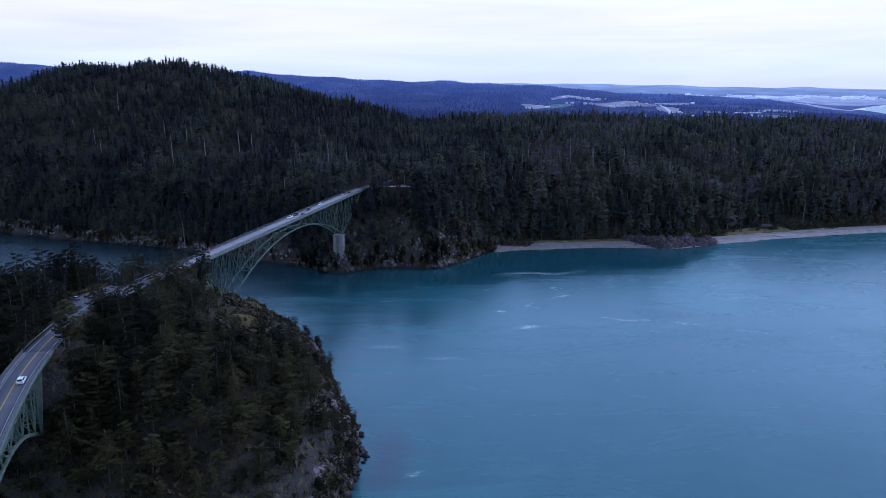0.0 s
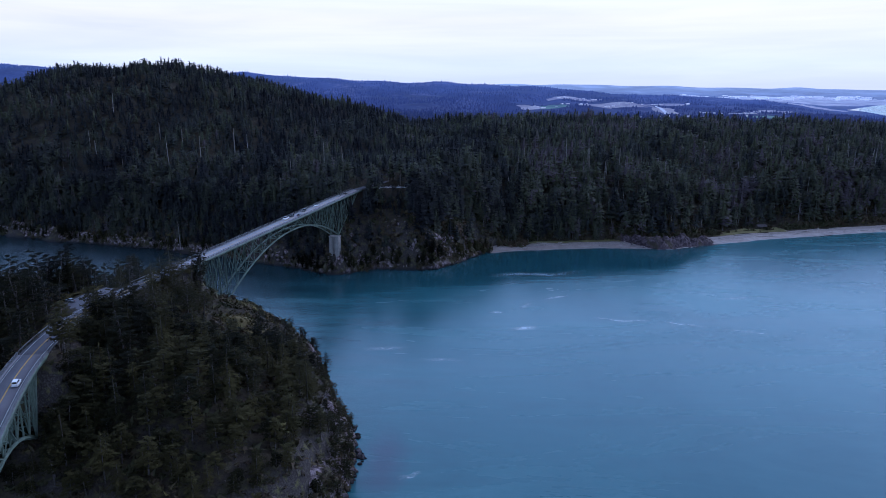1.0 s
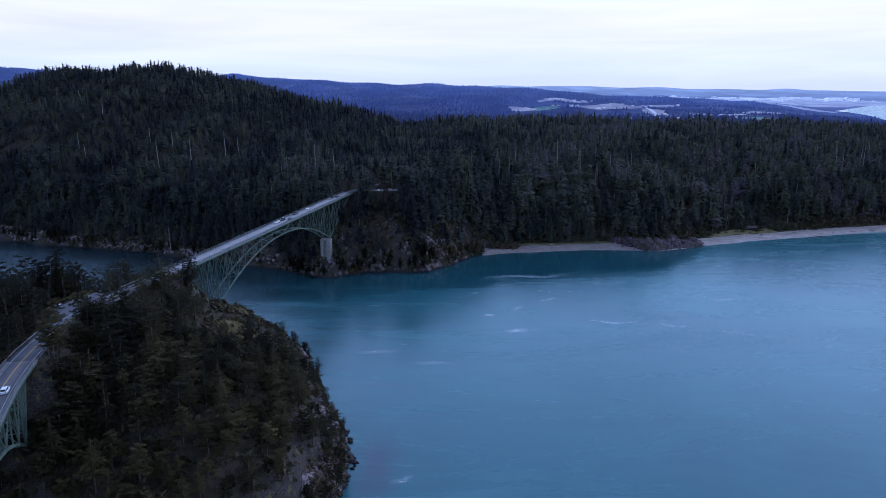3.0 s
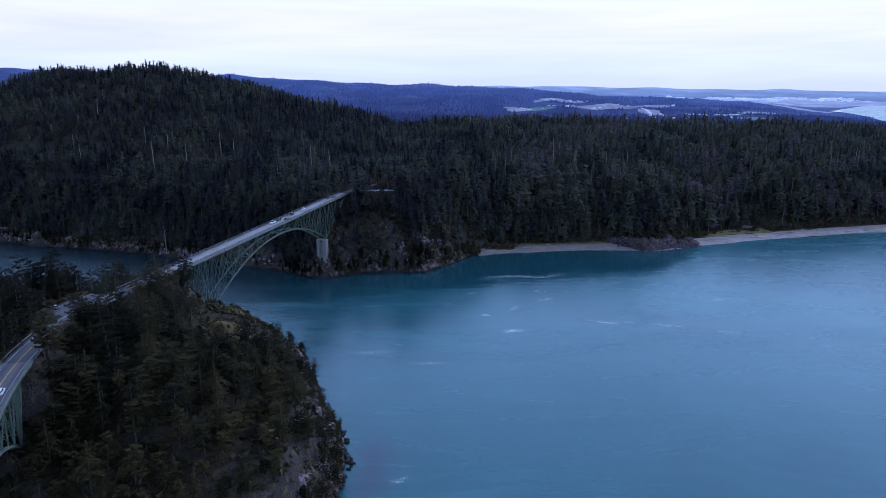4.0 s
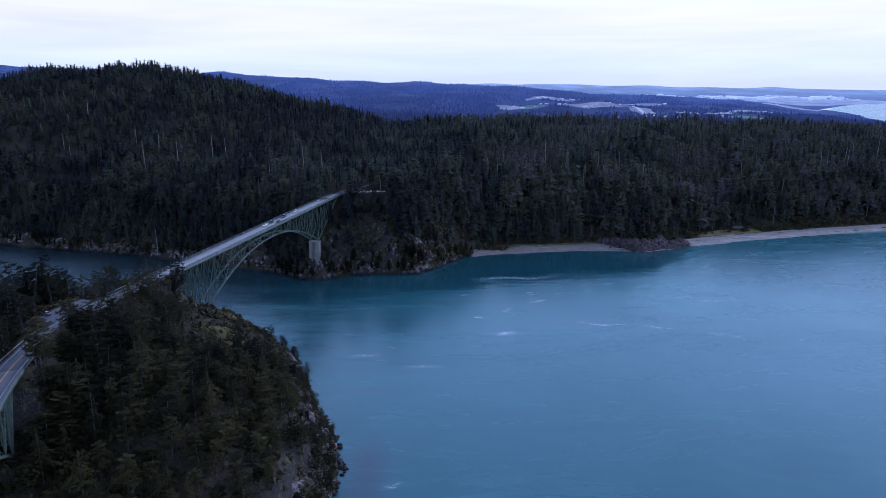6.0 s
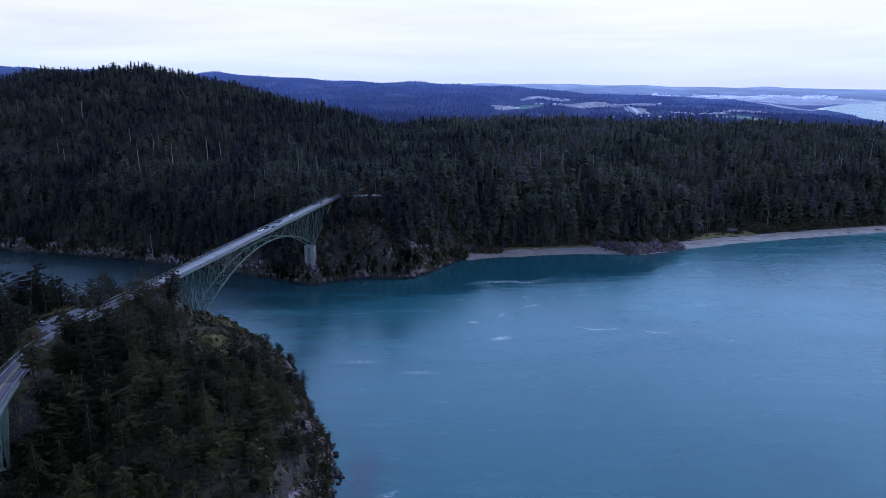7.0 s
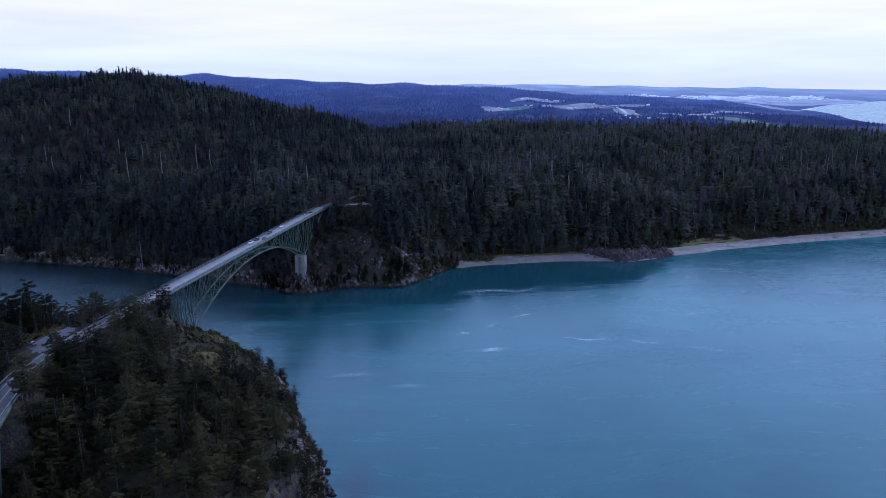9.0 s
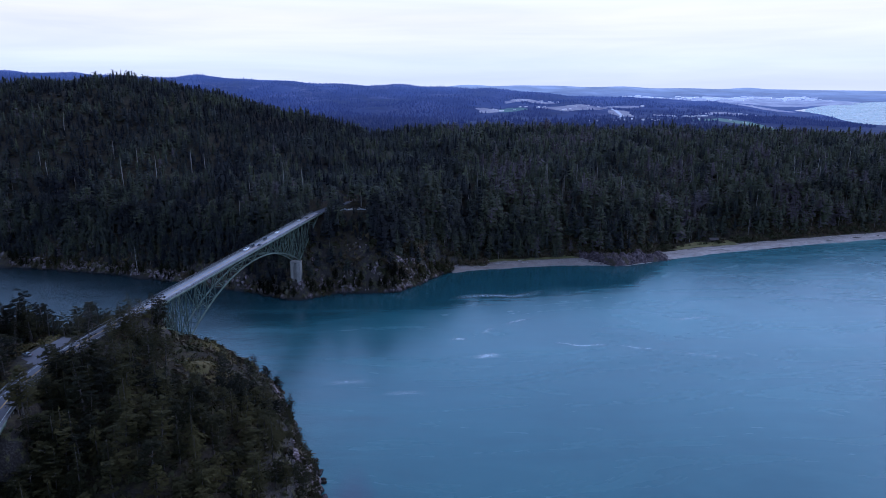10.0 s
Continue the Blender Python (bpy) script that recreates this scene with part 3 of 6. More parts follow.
def wood_fir(rng, height, radius, bare, tiers, per, fingers, tip, trunk=True, skip=0.15):
    """One wood tree: tiers of drooping boughs that end in ragged fingers, a thin dark heart, and a trunk. Lopsided, with gaps."""
    V, F = [], []
    lop, lop_a = rng.uniform(0.1, 0.35), rng.uniform(0, 6.28)
    for k in range(tiers):
        t = bare + (0.97 - bare) * (k + rng.uniform(0.0, 0.8)) / tiers
        fall = max(0.06, (1 - t) / (1 - bare))
        r = radius * fall ** tip * rng.uniform(0.72, 1.12) + 0.35
        a0 = rng.uniform(0, 6.28)
        n_here = max(3, round(per * (0.55 + 0.45 * fall)))
        for b in range(n_here):
            if rng.uniform() < skip:
                continue
            a = a0 + 6.283 * b / n_here + rng.uniform(-0.4, 0.4)
            rb = r * (1 + lop * math.cos(a - lop_a)) * rng.uniform(0.7, 1.15)
            z0 = t * height + rng.uniform(-0.3, 0.3) * height / tiers
            drop = rb * (rng.uniform(0.15, 0.55) * fall - 0.12)
            for j in range(fingers):
                sp = (j - (fingers - 1) / 2) * 0.55 + rng.uniform(-0.25, 0.25)
                start = rb * rng.uniform(0.12, 0.5)
                ln = (rb - start) * rng.uniform(0.75, 1.15)
                wd = max(0.32, rb * rng.uniform(0.13, 0.24))
                ca, sa, cf, sf = math.cos(a), math.sin(a), math.cos(a + sp), math.sin(a + sp)
                zs_ = z0 - drop * start / rb + rng.uniform(-0.1, 0.1) * rb
                zt_ = zs_ - drop * ln / rb - rng.uniform(0.0, 0.25) * ln
                m = rng.uniform(0.35, 0.6)
                px, py, pz = ca * start, sa * start, zs_
                n = len(V)
                V.extend([(px, py, pz), (px + cf * ln * m - sf * wd, py + sf * ln * m + cf * wd, pz + (zt_ - pz) * m - 0.5 * wd),
                          (px + cf * ln, py + sf * ln, zt_), (px + cf * ln * m + sf * wd, py + sf * ln * m - cf * wd, pz + (zt_ - pz) * m - 0.5 * wd)])
                F.extend([(n, n + 2, n + 1), (n, n + 3, n + 2)])
    n = len(V)
    q = 0.016 * height + 0.1
    V += [(q, 0, 0.89 * height), (-q * 0.5, q * 0.9, 0.88 * height), (-q * 0.5, -q * 0.9, 0.90 * height), (rng.uniform(-0.3, 0.3), rng.uniform(-0.3, 0.3), rng.uniform(0.93, 0.98) * height)]
    F += [(n, n + 1, n + 3), (n + 1, n + 2, n + 3), (n + 2, n, n + 3)]
    cv, cf_ = tapered([(0, 0, (bare + 0.04) * height), (0, 0, (bare + (1 - bare) * 0.3) * height), (0, 0, 0.88 * height)], [radius * 0.14, radius * 0.30, radius * 0.04], 4)
    cv = cv + rng.uniform(-1, 1, cv.shape) * radius * np.array([0.12, 0.12, 0.3])
    pieces, m = [(np.array(V), np.array(F)), (cv, cf_)], [np.zeros(len(F) + len(cf_), int)]
    if trunk:
        tv, tf = tapered([(0, 0, -1.5), (0, 0, height * 0.5), (0, 0, height * 0.9)], [0.013 * height, 0.009 * height, 0.002 * height], 3)
        pieces.append((tv, tf))
        m.append(np.ones(len(tf), int))
    v, f = joined(pieces)
    return v, f, np.concatenate(m)


def jitter_grid(x0, x1, y0, y1, step, rng):
    X, Y = np.meshgrid(np.arange(float(x0), x1, step), np.arange(float(y0), y1, step * 0.87))
    X[1::2] += step / 2
    return (X + rng.uniform(-0.42, 0.42, X.shape) * step).ravel(), (Y + rng.uniform(-0.42, 0.42, Y.shape) * step).ravel()


rng = np.random.RandomState(4)


def along(pts, closed, step, lo, hi):
    """Random places along a coast, lo to hi metres inland."""
    P = pts + [pts[0]] if closed else pts
    X, Y = [], []
    for (ax, ay), (bx, by) in zip(P[:-1], P[1:]):
        ln = math.hypot(bx - ax, by - ay)
        m = max(1, int(ln / step))
        t = rng.uniform(0, 1, m)
        o = rng.uniform(lo, hi, m)
        nxx, nyy = -(by - ay) / ln, (bx - ax) / ln
        X.append(ax + (bx - ax) * t + nxx * o)
        Y.append(ay + (by - ay) * t + nyy * o)
    return np.concatenate(X), np.concatenate(Y)


# height, crown radius, bare share of the trunk, taper of the crown
TALL = [(26, 5.6, 0.26, 0.5), (28, 6.0, 0.36, 0.45), (24, 5.6, 0.20, 0.55), (29, 5.6, 0.42, 0.5), (22, 5.8, 0.15, 0.5), (25, 5.4, 0.45, 0.38), (27, 6.4, 0.30, 0.42), (21, 4.8, 0.18, 0.7), (30, 5.8, 0.48, 0.42), (20, 5.4, 0.22, 0.36)]
front = [wood_fir(rng, h, r * 1.05, b, 12, 6, 3, tp * 0.85) for h, r, b, tp in TALL for k in (0, 1)]
behind = [wood_fir(rng, h * 0.7, r * 1.08, min(b, 0.15), 8, 6, 2, tp * 0.8, trunk=False) for h, r, b, tp in TALL for k in (0, 1)]


def shore_woods():
    x, y = jitter_grid(-1000, 1000, 500, 1240, 8.5, rng)
    keep = (x > -0.68 * y - 20) & (x < 0.77 * y + 20) & (y < 1170)
    x, y = x[keep], y[keep]
    d = signed(x, y, COAST, False)
    z = land(x, y)
    right = smooth(15, 75, x)
    keep = (d > 3 + (18 - 9 * np.exp(-((x - 205) / 45) ** 4)) * right + rng.uniform(0, 4, len(x))) & (z > 3)
    keep &= ~((np.abs(x - 304) < 34) & (d < 34 + rng.uniform(-6, 3, len(x)) - 0.25 * np.abs(x - 310)))
    keep &= ~((np.abs(x - road_x(y)) < 7) & (y < 640)) & ~((np.hypot(x + 37, (y - 580) / 0.6) < 15))
    keep &= ~((np.abs(x + 20) < 60) & (d < 24) & (rng.uniform(0, 1, len(x)) < 0.8))
    x, y, z, d = x[keep], y[keep], z[keep], d[keep]
    ex, ey = along([p for p in COAST if -700 < p[0] < 50], False, 0.42, 4, 48)
    ez = land(ex, ey)
    ok = (ez > 5) & ~((np.abs(ex - road_x(ey)) < 7) & (ey > 540)) & ~(np.hypot(ex + 37, (ey - 580) / 0.6) < 15) & ~((np.hypot(ex + 80, ey - 512) < 9))
    ok &= ~((np.abs(ex + 18) < 58) & (rng.uniform(0, 1, len(ex)) < 0.72) & (ez < 38))
    fx2, fy2 = along([p for p in COAST if -10 < p[0] < 160], False, 0.8, 16, 38)
    x, y = np.concatenate([x, ex[ok], fx2]), np.concatenate([y, ey[ok], fy2])
    z = land(x, y)
    d = signed(x, y, COAST, False)
    sc = rng.uniform(0.58, 1.18, len(x)) * np.where(d < 30, 0.55 + 0.012 * np.maximum(d, 0), 1.0) * (1 - 0.18 * smooth(20, -60, x)) * (1 + 0.1 * wobble(x, y, 120, 21))
    sc = sc * np.where((np.abs(x + 37) < 13) & (y > 534) & (y < 574), 0.34, 1.0)
    near = d < 80
    thin = near | (rng.uniform(0, 1, len(x)) < np.where(y > 1120, 0.6, 0.9))
    x, y, z, d, sc, near = x[thin], y[thin], z[thin], d[thin], sc[thin], near[thin]
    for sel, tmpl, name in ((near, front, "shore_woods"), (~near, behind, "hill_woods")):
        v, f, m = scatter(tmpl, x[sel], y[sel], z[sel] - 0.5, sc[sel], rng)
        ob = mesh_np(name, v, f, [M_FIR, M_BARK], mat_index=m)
        # paler firs low behind the beach: the hazy light is painted into their tint
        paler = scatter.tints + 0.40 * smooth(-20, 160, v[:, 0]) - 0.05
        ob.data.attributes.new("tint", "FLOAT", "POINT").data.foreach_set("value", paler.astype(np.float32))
        tagged(ob, "dense dark green fir forest covering the slopes", "forest", kind="stuff")


shore_woods()

def spreading(rng, h, r, limbs, tufts):
    """A wind-shaped coast tree: leaning trunk, rising limbs, each with tufts of foliage. Returns crown, trunk and limbs."""
    V, F, wood = [], [], []
    lean = rng.uniform(-0.12, 0.12, 2) * h
    spine = [(0, 0, -1.5), (lean[0] * 0.2, lean[1] * 0.2, h * 0.3), (lean[0] * 0.6, lean[1] * 0.6, h * 0.62), (lean[0], lean[1], h * 0.93)]
    wood.append(tapered(spine, [0.022 * h, 0.018 * h, 0.011 * h, 0.003 * h], 6))
    for k in range(limbs):
        t = 0.3 + 0.68 * (k + rng.uniform(-0.4, 0.4)) / limbs
        a = k * 2.4 + rng.uniform(-0.5, 0.5)
        ln = r * (1.05 - 0.75 * t ** 2.2) * rng.uniform(0.6, 1.15)
        rise = ln * rng.uniform(-0.05, 0.45)
        bx_, by_, bz_ = lean[0] * t, lean[1] * t, h * t
        tipx, tipy, tipz = bx_ + math.cos(a) * ln, by_ + math.sin(a) * ln, bz_ + rise
        wood.append(tapered([(bx_, by_, bz_), (tipx, tipy, tipz)], [0.007 * h, 0.002 * h], 3))
        for j in range(tufts):
            u = rng.uniform(0.3, 1.05)
            c = np.array([bx_ + (tipx - bx_) * u, by_ + (tipy - by_) * u, bz_ + rise * u]) + rng.normal(0, 0.13, 3) * ln * np.array([1, 1, 0.45])
            for i in range(5):
                yaw, ln2 = rng.uniform(0, 6.28), r * rng.uniform(0.13, 0.27)
                wd, up = ln2 * rng.uniform(0.2, 0.4), rng.uniform(-0.45, 0.35) * ln2
                ca, sa = math.cos(yaw), math.sin(yaw)
                n = len(V)
                V.extend([tuple(c - 0.3 * ln2 * np.array([ca, sa, 0])), (c[0] - sa * wd, c[1] + ca * wd, c[2] - 0.3 * wd), (c[0] + ca * ln2, c[1] + sa * ln2, c[2] + up), (c[0] + sa * wd, c[1] - ca * wd, c[2] - 0.3 * wd)])
                F.extend([(n, n + 3, n + 2), (n, n + 2, n + 1)])
    return np.array(V), np.array(F), joined(wood)


isle_kinds = []
for h, r, wh, per, b, tp in [(14, 3.0, 24, 5, 0.22, 0.6), (16, 3.4, 26, 5, 0.3, 0.7), (12, 3.0, 20, 5, 0.18, 0.5), (17, 3.0, 27, 5, 0.25, 0.8)]:
    tree = empty("fir_tree", (0, 0, -500))
    v, f = conifer(rng, h, r, wh, per, 8, b, ragged=0.65, tip=tp, slim=0.11, hang=0.4)
    mesh_np("crown", v, f, [M_PINE], tree)
    tv, tf = tapered([(0, 0, -1.5), (0.1, 0, h * 0.3), (0.0, 0.1, h * 0.6), (0, 0, h * 0.95)], [0.016 * h, 0.013 * h, 0.009 * h, 0.003 * h], 6)
    mesh_np("trunk", tv, tf, [M_BARK_DARK], tree)
    tagged(tree, "ragged dark green fir on a rocky island slope", "tree", "island firs")
    isle_kinds.append((tree, h))
for h, r, limbs, tufts in [(12, 4.2, 26, 7), (10, 4.6, 24, 8), (14, 4.4, 30, 7), (9, 3.6, 20, 8), (13, 3.8, 28, 7)]:
    tree = empty("coast_pine", (0, 0, -500))
    v, f, (tv, tf) = spreading(rng, h, r, limbs, tufts)
    mesh_np("crown", v, f, [M_PINE], tree)
    mesh_np("trunk", tv, tf, [M_BARK_DARK], tree)
    tagged(tree, "broad wind-shaped dark pine on the island slope", "tree", "island pines")
    isle_kinds.append((tree, h))


isle_joined = []
for tall, wide_, limbs, tufts in ((13, 4.0, 20, 5), (11, 4.4, 18, 5), (15, 3.9, 22, 5), (9, 4.0, 16, 5), (14, 3.4, 22, 5)):
    v, f, (tv, tf) = spreading(rng, tall, wide_, limbs, tufts)
    v, f2 = joined([(v, f), (tv, tf)])
    isle_joined.append((v, f2, np.concatenate([np.zeros(len(f), int), np.ones(len(tf), int)])))


def crown_room(x, y, z):
    """How tall a tree may grow here: low by the bridge foot, the knoll and the pull-out, else free."""
    a = x / y
    room = np.full(np.shape(x), 40.0)
    room = np.where((a > -0.348) & (a < -0.262) & (y > 262) & (y < 350), np.minimum(room, 137.0 - 108.0 * y / 330.0 - z), room)
    room = np.where((a > -0.345) & (a < -0.288) & (y > 245) & (y < 300), np.minimum(room, 138.0 - 0.362 * y - z), room)
    room = np.where((a > -0.57) & (a < -0.475) & (y > 220) & (y < 290) & (x > road_x(y)), np.minimum(room, 138.5 - 0.302 * y - z), room)
    # the crowns lean back with the slope along the eastern edge
    edge = (x + 2.4) / y
    lean_back = np.interp(edge, [-0.33, -0.311, -0.265, -0.224, -0.20, -0.188, -0.177, -0.165, -0.144, -0.137, -0.12], [0.32, 0.326, 0.339, 0.357, 0.385, 0.42, 0.459, 0.50, 0.526, 0.575, 0.70])
    room = np.where((edge > -0.33) & (y > 205), np.minimum(room, 141.0 - lean_back * y - z), room)
    return np.maximum(room, 1.2)


def isle_trees():
    x, y = jitter_grid(-270, -30, 162, 380, 6.6, rng)
    d = signed(x, y, ISLE)
    z = land(x, y)
    road = np.abs(x - road_x(y))
    keep = (d > 2.8) & ((road > 7.0) | ((y < 204) & (road > 5.6)) | ((y < 200) & (road > 2.5) & (z < 38))) & ~(np.hypot(x + 143.5, (y - 267) / 2.4) < 7.5) & ~(np.hypot(x + 154, y - 285) < 10) & ~((x < road_x(y)) & (road < 17) & (y > 222) & (y < 250)) & (z > 4)
    keep &= ~((np.abs(x - road_x(y)) < 9) & (y > 300))
    keep &= ~(np.hypot((x + 99) / 1.4, (y - 330)) < 11)
    x, y, z, d = x[keep], y[keep], z[keep], d[keep]
    screen = (np.abs(x + 90) < 18) & (y > 280) & (y < 346)
    keep = ~(screen & (rng.uniform(0, 1, len(x)) < 0.45)) & ~(np.hypot((x + 97) / 1.3, y - 322) < 12)
    x, y, z, d, screen = x[keep], y[keep], z[keep], d[keep], screen[keep]
    knoll = np.hypot((x + 88) / 1.0, y - 289) < 7.5
    x, y, z, d, screen = x[~knoll], y[~knoll], z[~knoll], d[~knoll], screen[~knoll]
    ex = np.concatenate([rng.uniform(6.5, 20, 26), rng.uniform(7.5, 11, 7), rng.uniform(8.5, 14, 13), rng.uniform(-10, 16, 24)])
    ey = np.concatenate([rng.uniform(182, 214, 26), rng.uniform(238, 258, 7), rng.uniform(290, 320, 13), rng.uniform(170, 196, 24)])
    ex = ex + road_x(ey)
    x, y = np.concatenate([x, ex]), np.concatenate([y, ey])
    z, d = land(x, y), signed(x, y, ISLE)
    screen = np.concatenate([screen, np.zeros(70, bool)])
    seen = (x > -175)
    order = np.argsort(np.hypot(x + 60, y - 180))
    n = 0
    rest = []
    for k in order:
        if n < 300 and seen[k]:
            tree, h = isle_kinds[rng.randint(4) if rng.uniform() < 0.28 else 4 + rng.randint(5)]
            s = rng.uniform(0.7, 1.25) * (0.5 + 0.025 * min(d[k], 20)) * (0.5 if screen[k] else 1.0) * (0.5 if -13 < x[k] - road_x(y[k]) < 0 and 234 < y[k] < 266 else 1.0) * (0.55 if y[k] < 197 and abs(x[k] - road_x(y[k])) < 9 else 1.0) * (1.12 if 205 < y[k] < 300 and abs(x[k] - road_x(y[k])) < 26 else 1.0)
            room = float(crown_room(x[k], y[k], z[k])) + rng.choice([0, 0, 1.5, 3.0])
            if room < 3.2:
                continue
            s = min(s, room / h)
            o = copy_thing(tree, Matrix.Translation((x[k], y[k], z[k] - 0.3)) @ Matrix.Rotation(rng.uniform(0, 6.28), 4, "Z"))
            o.scale = (s, s, s)
            n += 1
        else:
            rest.append(k)
    # tall firs that hide the bridge's near end
    for fx_, fy_, fh_ in ((-119.5, 296, 15.5), (-114, 291, 14.5), (-110.5, 297, 12.5), (-121, 289.5, 14), (-116.5, 302, 13.5), (-108, 288, 13), (-122, 282, 12.5), (-112.5, 283, 14), (-124.5, 226, 10), (-125.5, 233, 10.5), (-126.5, 240, 10.5), (-124, 246, 11), (-121, 237, 12), (-119.5, 252, 12), (-125.5, 253, 9), (-117, 229, 12)):
        tree, h = isle_kinds[rng.randint(4)]
        o = copy_thing(tree, Matrix.Translation((fx_, fy_, float(land(fx_, fy_)) - 0.3)) @ Matrix.Rotation(rng.uniform(0, 6.28), 4, "Z"))
        o.scale = (1.2 * fh_ / h, 1.2 * fh_ / h, fh_ / h)
    rest = np.array(rest)
    gx3, gy3 = rng.uniform(-208, -160, 110), rng.uniform(222, 322, 110)
    ok3 = (np.hypot(gx3 + 154, gy3 - 283) > 12) & (np.hypot(gx3 + 158, gy3 - 258) > 8) & (signed(gx3, gy3, ISLE) > 4)
    v, f, m = scatter(isle_joined, gx3[ok3], gy3[ok3], land(gx3[ok3], gy3[ok3]) - 0.5, rng.uniform(1.05, 1.5, ok3.sum()) * np.where(gy3[ok3] > 284, 1.15, 1.0), rng)
    ob = mesh_np("island_woods", v, f, [M_PINE_WOOD, M_BARK_DARK], mat_index=m)
    ob.data.attributes.new("tint", "FLOAT", "POINT").data.foreach_set("value", scatter.tints.astype(np.float32))
    tagged(ob, "dense dark pines behind the pull-out", "forest", kind="stuff")
    hid = rest[(x[rest] < -195) & (x[rest] > -0.74 * y[rest])]
    rest = rest[x[rest] >= -195]
    v, f, m = scatter(isle_joined, x[hid], y[hid], z[hid] - 0.5, rng.uniform(1.0, 1.5, len(hid)), rng)
    ob = mesh_np("island_woods", v, f, [M_PINE_WOOD, M_BARK_DARK], mat_index=m)
    ob.data.attributes.new("tint", "FLOAT", "POINT").data.foreach_set("value", scatter.tints.astype(np.float32))
    tagged(ob, "dark green pines on the island's far side", "forest", kind="stuff")
    if len(rest):
        grown = rng.uniform(0.7, 1.15, len(rest)) * np.where((x[rest] < -158) & (y[rest] < 276), 1.4, 1.0)
        grown = np.minimum(grown, crown_room(x[rest], y[rest], z[rest]) / 13.0)
        v, f, m = scatter(isle_joined, x[rest], y[rest], z[rest] - 0.5, grown, rng)
        ob = mesh_np("island_woods", v, f, [M_PINE_WOOD, M_BARK_DARK], mat_index=m)
        ob.data.attributes.new("tint", "FLOAT", "POINT").data.foreach_set("value", scatter.tints.astype(np.float32))
        tagged(ob, "dark green pines covering the rest of the island", "forest", kind="stuff")


isle_trees()
for tree, h in isle_kinds:
    for o in (*tree.children, tree):
        bpy.data.objects.remove(o)


# ---- far country ----
def far_tree(rng, h, r):
    V, F = [], []
    for z0, z1, q in ((0.1, 0.7, 1.0), (0.45, 1.0, 0.62)):
        n = len(V)
        a0 = rng.uniform(0, 6.28)
        V += [(r * q * math.cos(a0 + 1.57 * k) * rng.uniform(0.7, 1.2), r * q * math.sin(a0 + 1.57 * k) * rng.uniform(0.7, 1.2), h * z0) for k in range(4)] + [(0, 0, h * z1)]
        F += [(n + k, n + (k + 1) % 4, n + 4) for k in range(4)]
    return np.array(V), np.array(F), np.zeros(len(F), int)


FIELDS = [(360, 2740, 55, 60), (440, 2720, 60, 60), (680, 2770, 140, 46), (620, 2740, 70, 34), (1120, 2260, 150, 150), (860, 2650, 40, 130), (790, 2800, 70, 40), (1750, 3330, 170, 150), (560, 2980, 120, 40), (1330, 2780, 110, 60), (930, 2900, 120, 50)]


def in_field(x, y):
    res = np.zeros(x.shape, bool)
    for fx, fy, rx, ry in FIELDS:
        res |= ((x - fx) / rx) ** 2 + ((y - fy) / ry) ** 2 + 0.35 * wobble(x, y, 160, 31) < 1
    return res


def bay_edges(a):
    knots = [0.585, 0.60, 0.63, 0.66, 0.70, 0.82]
    return np.interp(a, knots, [3330, 3290, 3120, 2880, 2640, 2350]), np.interp(a, knots, [3340, 3420, 3600, 3720, 3840, 3980])


def in_bay(x, y):
    a = x / y
    lo, hi = bay_edges(a)
    return (a > 0.585) & (y > lo) & (y < hi)


def far_woods():
    kinds = [far_tree(rng, h, r) for h, r in ((22, 7), (25, 8), (18, 8), (21, 9), (15, 9))]
    for k, (y0, y1, step) in enumerate(((1500, 2350, 16), (2350, 3480, 17))):
        x, y = jitter_grid(-0.72 * y1, 0.80 * y1, y0, y1, step, rng)
        a = x / y
        keep = (a > -0.72) & (a < 0.8) & ~in_field(x, y) & ~in_bay(x, y) & (wobble(x, y, 420, 33 + k) > (-0.7, -0.55)[k])
        keep &= ~((a > 0.50) & (y > 3050))
        keep &= ~((a > 0.10) & (y > 2400) & (y < 2950) & (wobble(x, y, 150, 40) < -0.05))
        keep &= ~((a > 0.06) & (a < 0.5) & (y > 1950) & (y < 2500) & (wobble(x, y, 130, 43) < 0.22))
        keep &= ~((a > 0.47) & (a < 0.535) & (y < 2500) & (y > 1850)) & ~((a > 0.53) & (y < 2900) & (y > 1500))
        x, y = x[keep], y[keep]
        if k == 1:   # the wooded spit before the bay
            sx_, sy_ = jitter_grid(1200, 1800, 2320, 2560, 9.5, rng)
            on_spit = ((sx_ - 1480) / 260) ** 2 + ((sy_ - 2440) / (95 - 0.1 * (sx_ - 1400))) ** 2 < 1
            x, y = np.concatenate([x, sx_[on_spit]]), np.concatenate([y, sy_[on_spit]])
        size = rng.uniform(0.55, 1.1, len(x)) * (0.9, 0.62)[k] * (1 - 0.38 * smooth(2800, 3300, y))
        v, f, m = scatter(kinds, x, y, land(x, y) - 1, size, rng)
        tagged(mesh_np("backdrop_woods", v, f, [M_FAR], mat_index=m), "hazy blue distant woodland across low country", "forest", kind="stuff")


far_woods()


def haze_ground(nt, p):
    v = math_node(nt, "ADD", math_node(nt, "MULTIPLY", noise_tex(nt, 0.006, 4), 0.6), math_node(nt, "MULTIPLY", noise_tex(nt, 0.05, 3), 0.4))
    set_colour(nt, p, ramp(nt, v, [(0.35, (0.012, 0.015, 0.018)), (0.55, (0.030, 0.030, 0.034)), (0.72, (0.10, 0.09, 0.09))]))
    # ground glows blue by distance, painted haze with a mottled strength
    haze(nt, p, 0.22)


